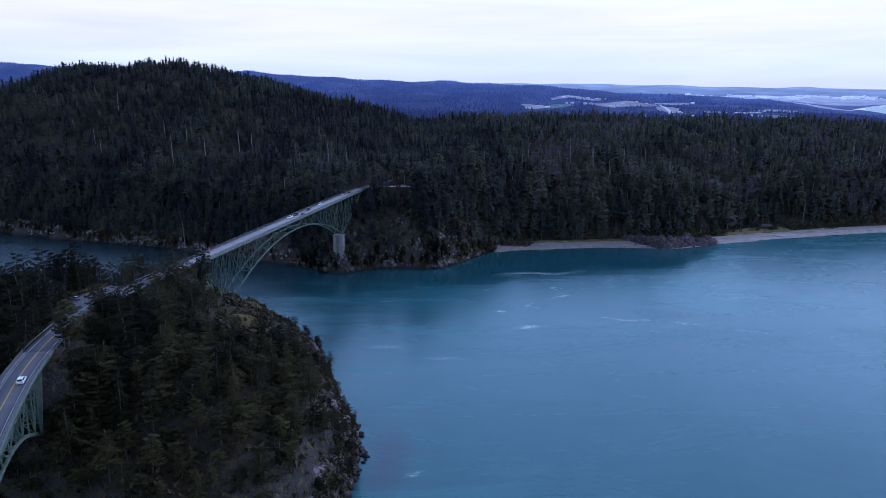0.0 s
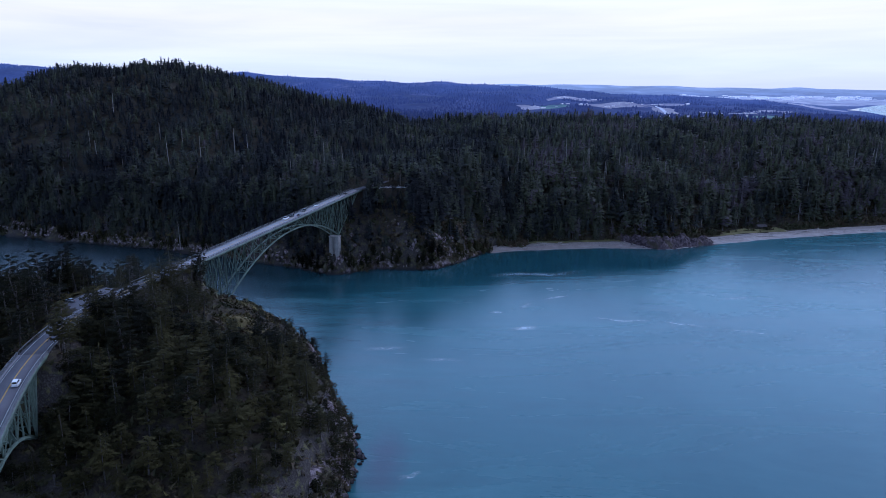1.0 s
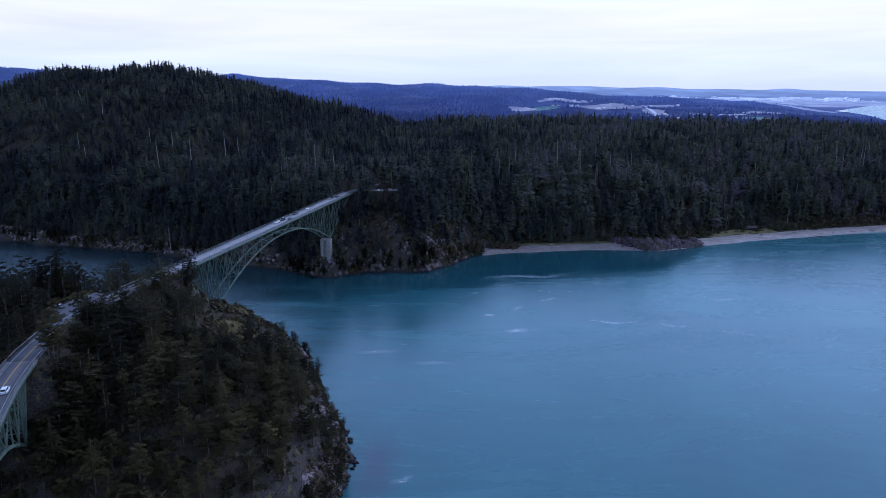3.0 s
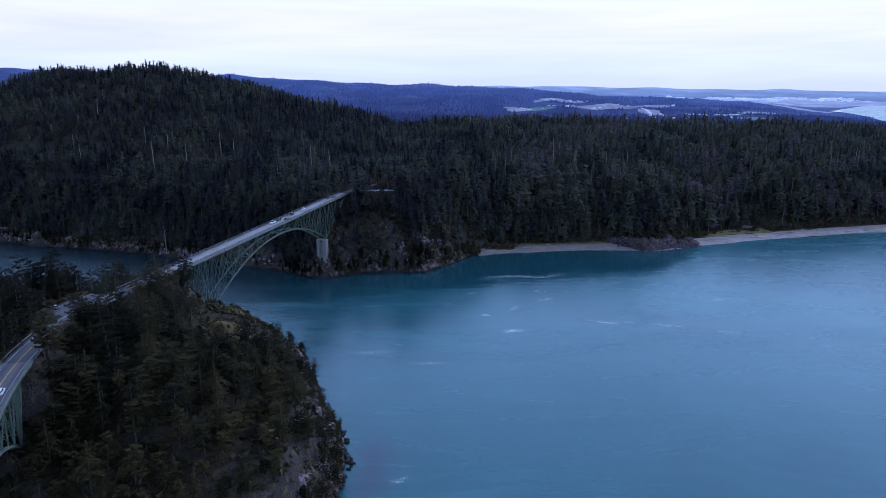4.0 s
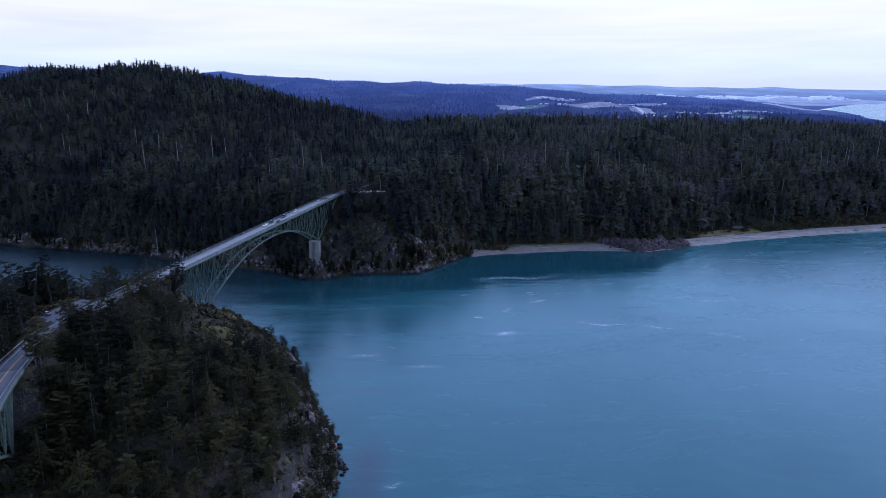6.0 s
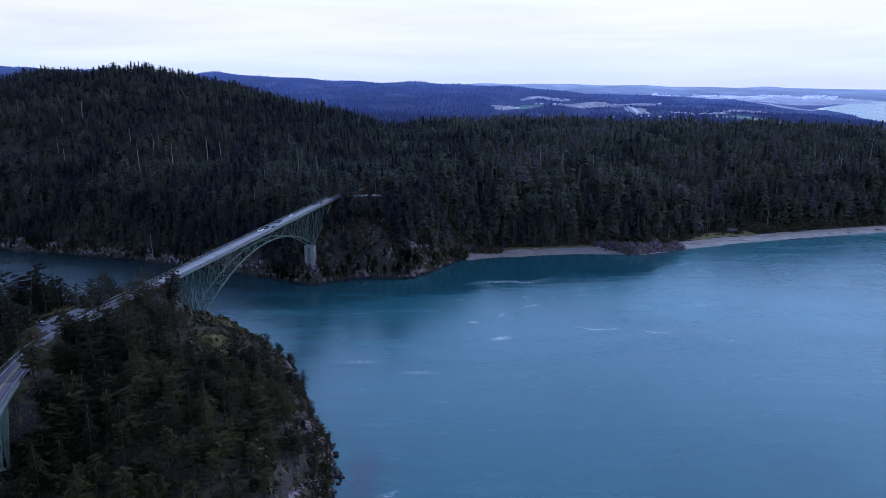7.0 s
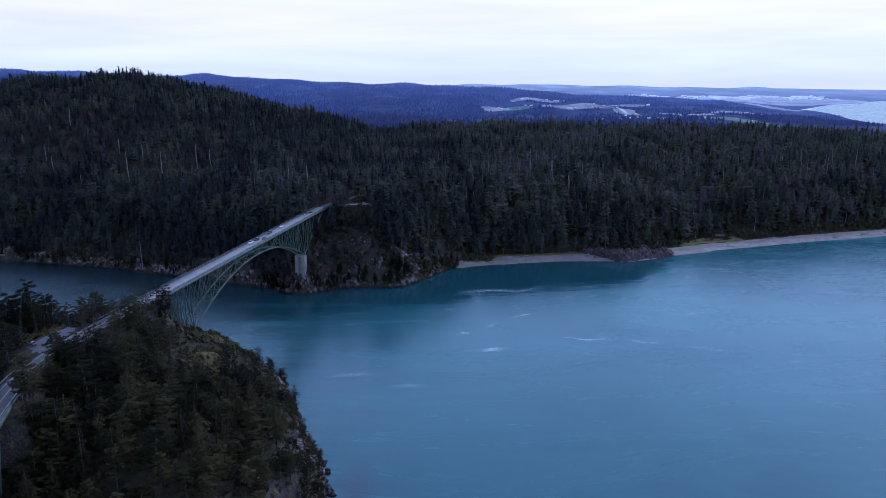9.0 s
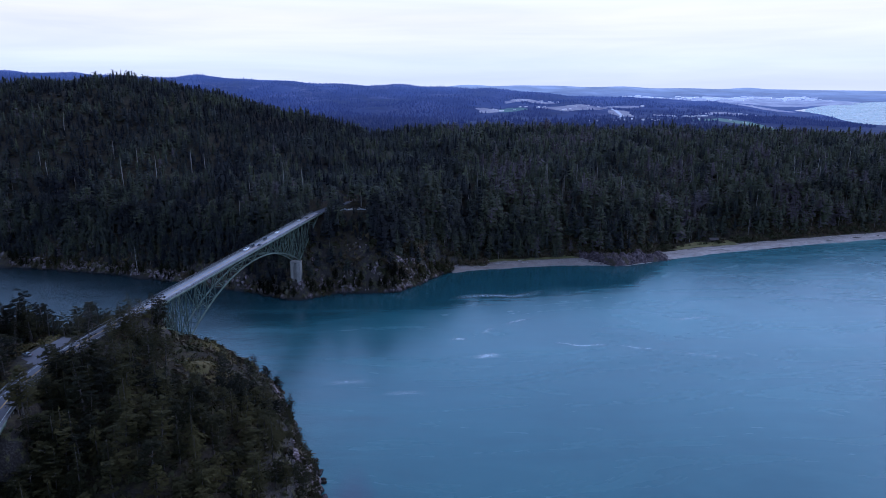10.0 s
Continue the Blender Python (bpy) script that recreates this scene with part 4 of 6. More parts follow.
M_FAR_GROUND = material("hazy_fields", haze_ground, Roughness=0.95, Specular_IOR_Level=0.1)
fx = np.linspace(-0.75, 0.82, 150)
fy = np.concatenate([np.arange(1900, 3400, 25), np.arange(3400, 4880, 45)])
FA, FY = np.meshgrid(fx, fy)
FX = FA * FY
fz = land(FX, FY) + 0.6 + np.where(FY < 2000, -3, 0)
fidx = np.arange(FA.size).reshape(FA.shape)
fq = np.stack([fidx[:-1, :-1].ravel(), fidx[:-1, 1:].ravel(), fidx[1:, 1:].ravel(), fidx[1:, :-1].ravel()], 1)
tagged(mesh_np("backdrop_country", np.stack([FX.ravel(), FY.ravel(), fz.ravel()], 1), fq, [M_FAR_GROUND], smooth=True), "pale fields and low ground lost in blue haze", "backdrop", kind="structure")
ba, bt = np.meshgrid(np.linspace(0.585, 0.82, 40), np.linspace(0, 1, 12))
blo, bhi = bay_edges(ba)
by = blo + (bhi - blo) * bt
bidx = np.arange(ba.size).reshape(ba.shape)
bq = np.stack([bidx[:-1, :-1].ravel(), bidx[:-1, 1:].ravel(), bidx[1:, 1:].ravel(), bidx[1:, :-1].ravel()], 1)
tagged(mesh_np("bay_water", np.stack([(ba * by).ravel(), by.ravel(), (land(ba * by, by) + 2.5).ravel()], 1), bq, [M_WATER], smooth=True), "pale bright water of a distant bay", "water", kind="structure")


# ---- bridges ----
def strut_mesh(a, b, w, h=None):
    """A beam with an I-shaped outline from a to b."""
    a, b = Vector(a), Vector(b)
    h = h or w
    ln = (b - a).length
    bm = bmesh.new()
    add_box(bm, (0, 0, ln / 2), (w * 0.34, h * 0.92, ln))
    for sgn in (-1, 1):
        add_box(bm, (0, sgn * h * 0.42, ln / 2), (w, h * 0.16, ln))
    q = (b - a).to_track_quat("Z", "Y").to_matrix().to_4x4()
    bmesh.ops.transform(bm, matrix=Matrix.Translation(a) @ q, verts=bm.verts)
    return bm


def deck_points(y0, y1, step):
    ys = np.append(np.arange(y0, y1, step), y1)
    xs = road_x(ys)
    g = np.gradient(xs, ys)
    L = np.hypot(g, 1)
    return xs, ys, 1 / L, -g / L     # centre, and the unit way to its right side (x, y)


def strip(name, y0, y1, off0, off1, z, thick, mat, parent=None, step=4.0, zfun=None):
    """A slab that follows the road's line between two offsets from its centre."""
    xs, ys, nx_, ny_ = deck_points(y0, y1, step)
    n = len(xs)
    zz = np.full(n, z) if zfun is None else zfun(xs, ys)
    V = []
    for o, dz in ((off0, 0), (off1, 0), (off1, -thick), (off0, -thick)):
        V.append(np.stack([xs + nx_ * o, ys + ny_ * o, zz + dz], 1))
    V = np.concatenate(V)
    F = []
    for c in range(4):
        d = (c + 1) % 4
        for k in range(n - 1):
            F.append((c * n + k, c * n + k + 1, d * n + k + 1, d * n + k))
    F += [(0, n, 2 * n, 3 * n), (n - 1, 4 * n - 1, 3 * n - 1, 2 * n - 1)]
    ob = mesh_np(name, V, np.array(F)[:, ::-1], [mat])
    if parent:
        ob.parent = parent
        ob.matrix_parent_inverse = parent.matrix_world.inverted()
    return ob


M_DECK = material("pale_worn_roadway", lambda nt, p: set_colour(nt, p, ramp(nt, noise_tex(nt, 0.2, 5, 0.65), [(0.3, (0.27, 0.25, 0.27)), (0.7, (0.42, 0.40, 0.42))])), Roughness=0.8)
M_WALK = material("grey_walkway", lambda nt, p: set_colour(nt, p, ramp(nt, noise_tex(nt, 0.6, 5, 0.65), [(0.3, (0.11, 0.105, 0.11)), (0.7, (0.21, 0.20, 0.205))])), Roughness=0.85)
M_RAIL = material("dull_grey_railing", lambda nt, p: set_colour(nt, p, ramp(nt, noise_tex(nt, 0.8, 4), [(0.3, (0.07, 0.07, 0.075)), (0.7, (0.15, 0.15, 0.155))])), Roughness=0.6)


def adopt(ob, parent):
    ob.parent = parent
    ob.matrix_parent_inverse = parent.matrix_world.inverted()
    return ob


def bridge(label, y0, y1, h0, h1, spring, crown, panel, arm0, arm1, deck_mat, spread=3.2):
    """A steel deck arch of two trusses between hinges at y = h0 and h1; arm0, arm1: lengths of the end arms."""
    br = empty("arch_bridge", (float(road_x((h0 + h1) / 2)), (h0 + h1) / 2, 0))
    tagged(br, label, "bridge")
    xs0, ys0 = float(road_x(h0)), h0
    d = Vector((float(road_x(h1)) - xs0, h1 - h0, 0))
    span = d.length
    d.normalize()
    side = Vector((d.y, -d.x, 0))

    def at(s, o, z):
        p = Vector((xs0, ys0, 0)) + d * s + side * o
        return (p.x, p.y, z)

    def beam(name, a, b, w, h=None):
        return adopt(part(name, strut_mesh(a, b, w, h), M_STEEL), br)

    top = DECK_Z - 1.3

    def low(s):
        if s < 0:
            return spring + (top - spring) * min(1, -s / arm0) if arm0 else top
        if s > span:
            return spring + (top - spring) * min(1, (s - span) / arm1) if arm1 else top
        return crown - (crown - spring) * abs((s - span / 2) / (span / 2)) ** 2.1

    n = round(span / panel)
    stations = [span * k / n for k in range(n + 1)]
    stations = [-arm0 * k / 6 for k in range(6, 0, -1) if arm0] + stations + [span + arm1 * k / 6 for k in range(1, 7) if arm1]
    for o in (-spread, spread):
        for k, s in enumerate(stations):
            lo = low(s)
            if k + 1 < len(stations):
                s2 = stations[k + 1]
                beam("lower_chord", at(s, o, lo), at(s2, o, low(s2)), 0.62, 0.75)
                beam("upper_chord", at(s, o, top), at(s2, o, top), 0.5, 0.6)
                lo2 = low(s2)
                if top - min(lo, lo2) > 2.0:
                    down = k % 2 == 0
                    a, b = (at(s, o, lo), at(s2, o, top)) if down else (at(s, o, top), at(s2, o, lo2))
                    beam("diagonal", a, b, 0.3, 0.36)
                    if top - max(lo, lo2) > 12:
                        mid = [(p + q) / 2 for p, q in zip(a, b)]
                        beam("sub_strut", mid, at(s, o, top) if down else at(s2, o, top), 0.22, 0.26)
                        beam("sub_strut", mid, at(s2, o, lo2) if down else at(s, o, lo), 0.22, 0.26)
            if top - lo > 1.2:
                beam("vertical_post", at(s, o, lo), at(s, o, top), 0.36, 0.42)
    for k, s in enumerate(stations):
        lo = low(s)
        beam("cross_beam", at(s, -spread - 0.9, top - 0.1), at(s, spread + 0.9, top - 0.1), 0.35, 0.7)
        if top - lo > 2:
            beam("lateral_strut", at(s, -spread, lo), at(s, spread, lo), 0.3, 0.34)
            if k % 2 == 0 and top - lo > 6:
                beam("sway_brace", at(s, -spread, lo), at(s, spread, (lo + top) / 2), 0.22, 0.24)
                beam("sway_brace", at(s, spread, lo), at(s, -spread, (lo + top) / 2), 0.22, 0.24)
                beam("lateral_strut", at(s, -spread, (lo + top) / 2), at(s, spread, (lo + top) / 2), 0.24, 0.26)
        if k + 1 < len(stations) and k % 2 == 0:
            s2 = stations[k + 1]
            beam("wind_brace", at(s, -spread, lo), at(s2, spread, low(s2)), 0.2, 0.22)
    strip("roadway_slab", y0, y1, -3.4, 3.4, DECK_Z, 0.45, deck_mat, br)
    for o0, o1, r in ((-4.4, -3.4, -4.3), (3.4, 4.4, 4.3)):
        strip("sidewalk", y0, y1, o0, o1, DECK_Z + 0.2, 0.5, M_WALK, br)
        strip("fascia_girder", y0, y1, o0 - 0.12 if o0 < 0 else o1, o0 if o0 < 0 else o1 + 0.12, DECK_Z + 0.1, 1.1, M_STEEL, br)
        for zz, t in ((1.25, 0.14), (0.85, 0.07), (0.5, 0.07)):
            strip("handrail", y0, y1, r - 0.07, r + 0.07, DECK_Z + zz, t, M_RAIL, br)
        xs, ys, nx_, ny_ = deck_points(y0, y1, 2.4)
        bm = bmesh.new()
        add_box(bm, (0, 0, 0.55), (0.16, 0.24, 1.5))
        add_box(bm, (0, 0, 1.28), (0.22, 0.30, 0.1))
        me = None
        for k in range(len(xs)):
            if me is None:
                post = part("railing_post", bm, M_RAIL)
                me = post.data
            else:
                post = new("railing_post", me)
            post.location = (xs[k] + nx_[k] * r, ys[k] + ny_[k] * r, DECK_Z - 0.2)
            post.rotation_euler = (0, 0, math.atan2(ny_[k], nx_[k]))
            post.parent = br
            post.matrix_parent_inverse = Matrix.Translation(br.location).inverted()
        # brackets under the walkway
        bm = bmesh.new()
        add_box(bm, (0, 0, -0.25), (0.9, 0.2, 0.5))
        me = None
        for k in range(0, len(xs), 1):
            if me is None:
                br_ = part("bracket", bm, M_STEEL)
                me = br_.data
            else:
                br_ = new("bracket", me)
            o = r * 0.97
            br_.location = (xs[k] + nx_[k] * o, ys[k] + ny_[k] * o, DECK_Z - 0.75)
            br_.rotation_euler = (0, 0, math.atan2(ny_[k], nx_[k]))
            br_.parent = br
            br_.matrix_parent_inverse = Matrix.Translation(br.location).inverted()
    strip("centre_line", y0, y1, -0.16, 0.16, DECK_Z + 0.012, 0.008, M_YELLOW_LINE, br)
    for o in (-3.05, 3.05):
        strip("edge_line", y0, y1, o - 0.07, o + 0.07, DECK_Z + 0.012, 0.008, M_WHITE_LINE, br)
    return br, at, d, side, span


def pier(br, at, s, z0, z1, wide, deep, d):
    """A concrete pier: two battered legs on a plinth with a recessed wall between and a cap."""
    m = Matrix.Translation(at(s, 0, 0)) @ Matrix(((d.y, d.x, 0, 0), (-d.x, d.y, 0, 0), (0, 0, 1, 0), (0, 0, 0, 1)))

    def block(name, x, zlo, zhi, w, dp, batter):
        bm = bmesh.new()
        vs = add_box(bm, (x, 0, (zlo + zhi) / 2), (w, dp, zhi - zlo))
        for v in vs:
            if v.co.z < (zlo + zhi) / 2:
                v.co.x = x + (v.co.x - x) * batter
                v.co.y *= batter
        bmesh.ops.bevel(bm, geom=[e for e in bm.edges], offset=0.18, segments=1, affect="EDGES")
        bmesh.ops.transform(bm, matrix=m, verts=bm.verts)
        return adopt(part(name, bm, M_CONCRETE), br)

    for sg in (-1, 1):
        block("pier_leg", sg * (wide / 2 - wide * 0.17), z0 + 0.6, z1 - 0.9, wide * 0.34, deep, 1.12)
    block("pier_wall", 0, z0 + 0.6, z1 - 1.6, wide * 0.36, deep * 0.62, 1.1)
    block("pier_cap", 0, z1 - 1.1, z1, wide * 1.06, deep * 1.08, 1.0)
    block("pier_plinth", 0, z0 - 5, z0 + 0.8, wide * 1.2, deep * 1.4, 1.05)


far_bridge = bridge("long sage green steel arch bridge on concrete piers above the strait", 306, 566, 349.8, 514.1, 29.0, 49.6, 10.4, 40, 47, M_DECK)
pier(far_bridge[0], far_bridge[1], far_bridge[4], 7.5, 28.2, 7.6, 5.0, far_bridge[2])
pier(far_bridge[0], far_bridge[1], 0.0, 21.0, 28.2, 8.6, 4.0, far_bridge[2])
near_bridge = bridge("shorter sage green steel arch bridge curving onto the island", 52, 206, 92.0, 188.0, 36.0, 51.0, 8.0, 0, 14, M_ASPHALT)
pier(near_bridge[0], near_bridge[1], 0.0, 22.0, 35.4, 8.0, 3.0, near_bridge[2])

# ---- road over the island, car park and path ----
road = strip("road", 206, 306, -4.2, 4.2, DECK_Z, 0.6, M_ASPHALT)
tagged(road, "worn grey two-lane asphalt road with a yellow centre line", "road", kind="structure")
for name, o, w, mt in (("centre_line", 0, 0.16, M_YELLOW_LINE), ("edge_line", -3.1, 0.08, M_WHITE_LINE), ("edge_line", 3.1, 0.08, M_WHITE_LINE)):
    ln_ = strip(name, 206, 306, o - w, o + w, DECK_Z + 0.012, 0.008, mt)
    ln_.parent = road
road2 = strip("road", 566, 636, -4.2, 4.2, DECK_Z, 0.6, M_ASPHALT)
tagged(road2, "worn grey asphalt road entering the forest", "road", kind="structure")


# ---- rocks ----
def rock_kinds(n, seed, subdiv=2):
    out = []
    r = np.random.RandomState(seed)
    for k in range(n):
        bm = bmesh.new()
        bmesh.ops.create_icosphere(bm, subdivisions=subdiv, radius=1.0)
        off = Vector(r.uniform(-50, 50, 3))
        for v in bm.verts:
            p = v.co.copy()
            q = 1 + 0.45 * noise.noise(p * 0.9 + off) + 0.28 * noise.noise(p * 2.3 + off) + 0.12 * noise.noise(p * 5 + off)
            cell = noise.cell(p * 1.6 + off)
            v.co = p * (q + 0.2 * (cell - 0.5))
        for cutting in range(11):
            nrm = Vector(r.normal(0, 1, 3)).normalized()
            lim = r.uniform(0.55, 0.85)
            for v in bm.verts:
                over = v.co.dot(nrm) - lim
                if over > 0:
                    v.co -= nrm * over
        bm.faces.ensure_lookup_table()
        V = np.array([v.co[:] for v in bm.verts])
        F = np.array([[v.index for v in f.verts] for f in bm.faces])
        bm.free()
        out.append((V, F, np.zeros(len(F), int)))
    return out


ROCKS = rock_kinds(8, 5)


def strew(name, x, y, z, size, tall, label, mat=M_ROCK):
    """Rocks of given size and height, turned at random, as one mesh."""
    VV, FF, n = [], [], 0
    for k in range(len(x)):
        v, f, _ = ROCKS[rng.randint(len(ROCKS))]
        a = rng.uniform(0, 6.28)
        c, q = math.cos(a), math.sin(a)
        w = size[k] * rng.uniform(0.75, 1.3, 3)
        p = v * w * np.array([1, 1, tall[k]])
        VV.append(np.stack([p[:, 0] * c - p[:, 1] * q + x[k], p[:, 0] * q + p[:, 1] * c + y[k], p[:, 2] + z[k]], 1))
        FF.append(f + n)
        n += len(v)
    ob = mesh_np(name, np.concatenate(VV), np.concatenate(FF), [mat])
    tagged(ob, label, "rocks", kind="stuff")
    return ob


def cliff(name, pts, closed, top, batter, res, rough, label, seed):
    """A face of ribbed rock that rises from the water along a coast."""
    P = np.array(pts, float)
    seg = np.hypot(*np.diff(P, axis=0).T)
    at_s = np.concatenate([[0], np.cumsum(seg)])
    sv = np.arange(0, at_s[-1], res)
    X, Y = np.interp(sv, at_s, P[:, 0]), np.interp(sv, at_s, P[:, 1])
    win = 9
    X = np.convolve(np.pad(X, win // 2, mode="edge"), np.ones(win) / win, "valid")
    Y = np.convolve(np.pad(Y, win // 2, mode="edge"), np.ones(win) / win, "valid")
    gx_, gy_ = np.gradient(X), np.gradient(Y)
    L = np.hypot(gx_, gy_) + 1e-9
    inx, iny = -gy_ / L, gx_ / L
    rows = int(top / res) + 3
    V = np.empty((rows, len(sv), 3))
    fade = np.clip(np.minimum(sv, at_s[-1] - sv) / 25, 0.25, 1)
    for j in range(rows):
        z = -1.5 + (top + 1.5) * j / (rows - 1)
        for k in range(len(sv)):
            zz = z * (fade[k] * (0.72 + 0.45 * noise.noise(Vector((sv[k] * 0.05, seed, 0)))) if z > 0 else 1)
            p = Vector((sv[k] * 0.16, zz * 0.05, seed))
            rib = 1 - abs(noise.noise(p * 1.0)) * 2
            q = Vector((sv[k] * 0.42, zz * 0.22, seed + 9))
            o = -0.6 + max(zz, 0) * batter - rough * (0.9 * rib + 0.7 * noise.noise(q) + 0.45 * noise.noise(q * 2.7) + 0.5 * (noise.cell(Vector((sv[k] * 0.3, zz * 0.25, seed))) - 0.5))
            if j >= rows - 2:
                o += 1.5 + 2.5 * (j - rows + 2)
            V[j, k] = (X[k] + inx[k] * o, Y[k] + iny[k] * o, zz + (0.5 * rough * noise.noise(q * 1.9) if 0 < j < rows - 1 else 0))
    n = len(sv)
    i2 = np.arange(rows * n).reshape(rows, n)
    q = np.stack([i2[:-1, :-1].ravel(), i2[:-1, 1:].ravel(), i2[1:, 1:].ravel(), i2[1:, :-1].ravel()], 1)
    CLIFF_SPOTS.append(V[rows // 4:-1].reshape(-1, 3))
    return tagged(mesh_np(name, V.reshape(-1, 3), q, [M_ROCK]), label, "cliff", kind="structure")


CLIFF_SPOTS = []


cliff("cliff", [(-55, 168), (-40, 185), (-34.5, 205), (-33.0, 238), (-37.5, 258), (-45.0, 273), (-52, 300), (-61, 325), (-76, 345), (-97, 366), (-125, 380)], False, 21, 0.42, 0.8, 2.3, "steep grey mossy rock cliff at the island's edge", 3.0)
cliff("cliff", [(-92, 158), (-55, 168), (-40, 185), (-34.5, 205), (-33, 232)], False, 33, 0.76, 0.8, 2.4, "broken grey rock slope with moss below the island trees", 15.0)
cliff("cliff", [p for p in COAST if -650 < p[0] < 42], False, 11, 0.5, 1.5, 2.2, "low dark rock cliff along the far shore", 7.0)
cliff("cliff", [(-62, 515), (-55, 519), (-28, 522), (-4, 519), (10, 535), (38, 575), (46, 580)], False, 30, 0.58, 1.0, 3.0, "tall purple grey jointed rock face of the headland", 11.0)


def shore_rocks():
    x, y = along([p for p in COAST if -700 < p[0] < 40], False, 0.9, -1.5, 5.5)
    z = land(x, y)
    size = rng.uniform(0.7, 2.0, len(x)) * (1 + 0.6 * (rng.uniform(0, 1, len(x)) < 0.12))
    strew("shore_rocks", x, y, z - 0.3 * size, size, rng.uniform(0.7, 1.5, len(x)), "dark weathered rocks banked along the far shore")
    # the headland's bare face above the water
    x = rng.uniform(-75, 30, 170)
    y = 524 + rng.uniform(-4, 44, 170) + np.maximum(x - 5, 0) * 1.2
    d = signed(x, y, COAST, False)
    keep = (d > 1) & (d < 26)
    x, y = x[keep], y[keep]
    size = rng.uniform(0.8, 2.4, len(x))
    strew("headland_rocks", x, y, land(x, y) - 0.4 * size, size, rng.uniform(0.8, 1.6, len(x)), "grey brown crags on the headland below the trees")
    # low dark outcrop across the beach
    gx2, go2 = np.meshgrid(np.arange(158.0, 252.0, 0.8), np.linspace(-9, 11, 34))
    line = np.interp(gx2, [158, 176, 192, 205, 222, 236, 252], [622, 606, 595, 597, 604, 606, 613])
    high = np.interp(gx2, [158, 168, 182, 196, 204, 214, 226, 238, 246, 252], [0, 4.0, 7.0, 6.5, 4.0, 6.0, 4.2, 5.2, 3.0, 0])
    side = np.clip(1 - np.abs(go2 / np.where(go2 < 0, 8.0, 10.0)) ** 2.6, 0, 1) ** 0.7
    crease = np.abs(wobble(gx2, go2 + line, 22, 71)) + 0.45 * np.abs(wobble(gx2, go2 + line, 9, 72))
    zz = high * side * (0.5 + 0.75 * crease) + 0.4 * wobble(gx2, go2, 6, 73) * side - 0.8 * (1 - side)
    yy2 = line + go2 + 2.0 * wobble(gx2, go2, 30, 74)
    gv = np.stack([gx2 + 0.5 * wobble(gx2, go2, 10, 75), yy2, np.clip(land(gx2, yy2), -1, 2.4) + zz], 2).reshape(-1, 3)
    ii = np.arange(gx2.size).reshape(gx2.shape)
    gq = np.stack([ii[:-1, :-1].ravel(), ii[:-1, 1:].ravel(), ii[1:, 1:].ravel(), ii[1:, :-1].ravel()], 1)
    tagged(mesh_np("rock_outcrop", gv, gq, [M_ROCK_DARK]), "dark purple brown rock outcrop crossing the pebble beach", "rock")
    x = rng.uniform(160, 250, 34)
    y = np.interp(x, [158, 192, 222, 252], [612, 588, 597, 607]) + rng.uniform(-3, 6, 34)
    size = rng.uniform(0.8, 2.6, 34)
    strew("outcrop_rocks", x, y, np.clip(land(x, y), -1, 2) + 0.1 * size, size, rng.uniform(0.5, 0.9, 34), "dark broken rocks round the foot of the outcrop", M_ROCK_DARK)
    # the rock under the pier
    x, y = -80 + rng.uniform(-9, 9, 26), 510 + rng.uniform(-4, 5, 26)
    size = rng.uniform(1.8, 3.6, 26)
    strew("pier_rocks", x, y, rng.uniform(-0.5, 2.8, 26), size, rng.uniform(0.9, 1.4, 26), "rough rock mound round the foot of the concrete pier")
    # the island's cliffs
    x, y = along(ISLE, True, 1.1, -1, 8)
    z = land(x, y)
    size = rng.uniform(0.6, 1.9, len(x))
    strew("island_cliff_rocks", x, y, z - 0.35 * size, size, rng.uniform(1.0, 2.1, len(x)), "grey mossy cliff rocks round the island")


shore_rocks()

boulder_kinds = []
for k, (v, f, m) in enumerate(rock_kinds(4, 9)):
    ob = mesh_np("boulder", v * np.array([1, 1, 0.75]), f, [M_ROCK])
    tagged(ob, "dark wet boulder standing in the shallows", "rock", "boulders at the island's foot")
    boulder_kinds.append(ob)
for k in range(78):
    yy = rng.choice([rng.uniform(206, 282), rng.normal(264, 6), rng.normal(241, 3)])
    xx = np.interp(yy, [205, 238, 258, 273, 300], [-33, -31.5, -36, -42, -50]) + rng.uniform(-2.0, 3.4) * (1.0 if 232 < yy < 275 else 0.5)
    sz = rng.uniform(0.3, 1.0) ** 1.5 * 2.0
    o = copy_thing(boulder_kinds[rng.randint(4)], Matrix.Translation((xx, yy, 0.1 * sz)) @ Matrix.Rotation(rng.uniform(0, 6.28), 4, "Z"))
    o.scale = (sz, sz * rng.uniform(0.8, 1.2), sz * rng.uniform(0.7, 1.1))
for o in boulder_kinds:
    bpy.data.objects.remove(o)


# ---- undergrowth ----
def shrub(rng, r, h, n):
    V, F = [], []
    for k in range(n):
        a, u, t = rng.uniform(0, 6.28), rng.uniform(0.1, 1), rng.uniform(0.15, 1)
        rr = r * u * math.sqrt(max(0.05, 1 - t * t * 0.8))
        c = np.array([math.cos(a) * rr, math.sin(a) * rr, h * t])
        s1 = rng.normal(0, 1, 3) * 0.30 * r
        s2 = rng.normal(0, 1, 3) * 0.22 * r
        m = len(V)
        V += [c - s1, c + s2, c + s1, c - s2 * 0.7]
        F += [(m, m + 1, m + 2), (m, m + 2, m + 3)]
    return np.array(V), np.array(F), np.zeros(2 * n, int)


SHRUBS = [shrub(rng, r, h, n) for r, h, n in ((1.3, 1.4, 16), (1.7, 1.2, 18), (1.0, 1.7, 15), (2.0, 2.2, 20))]


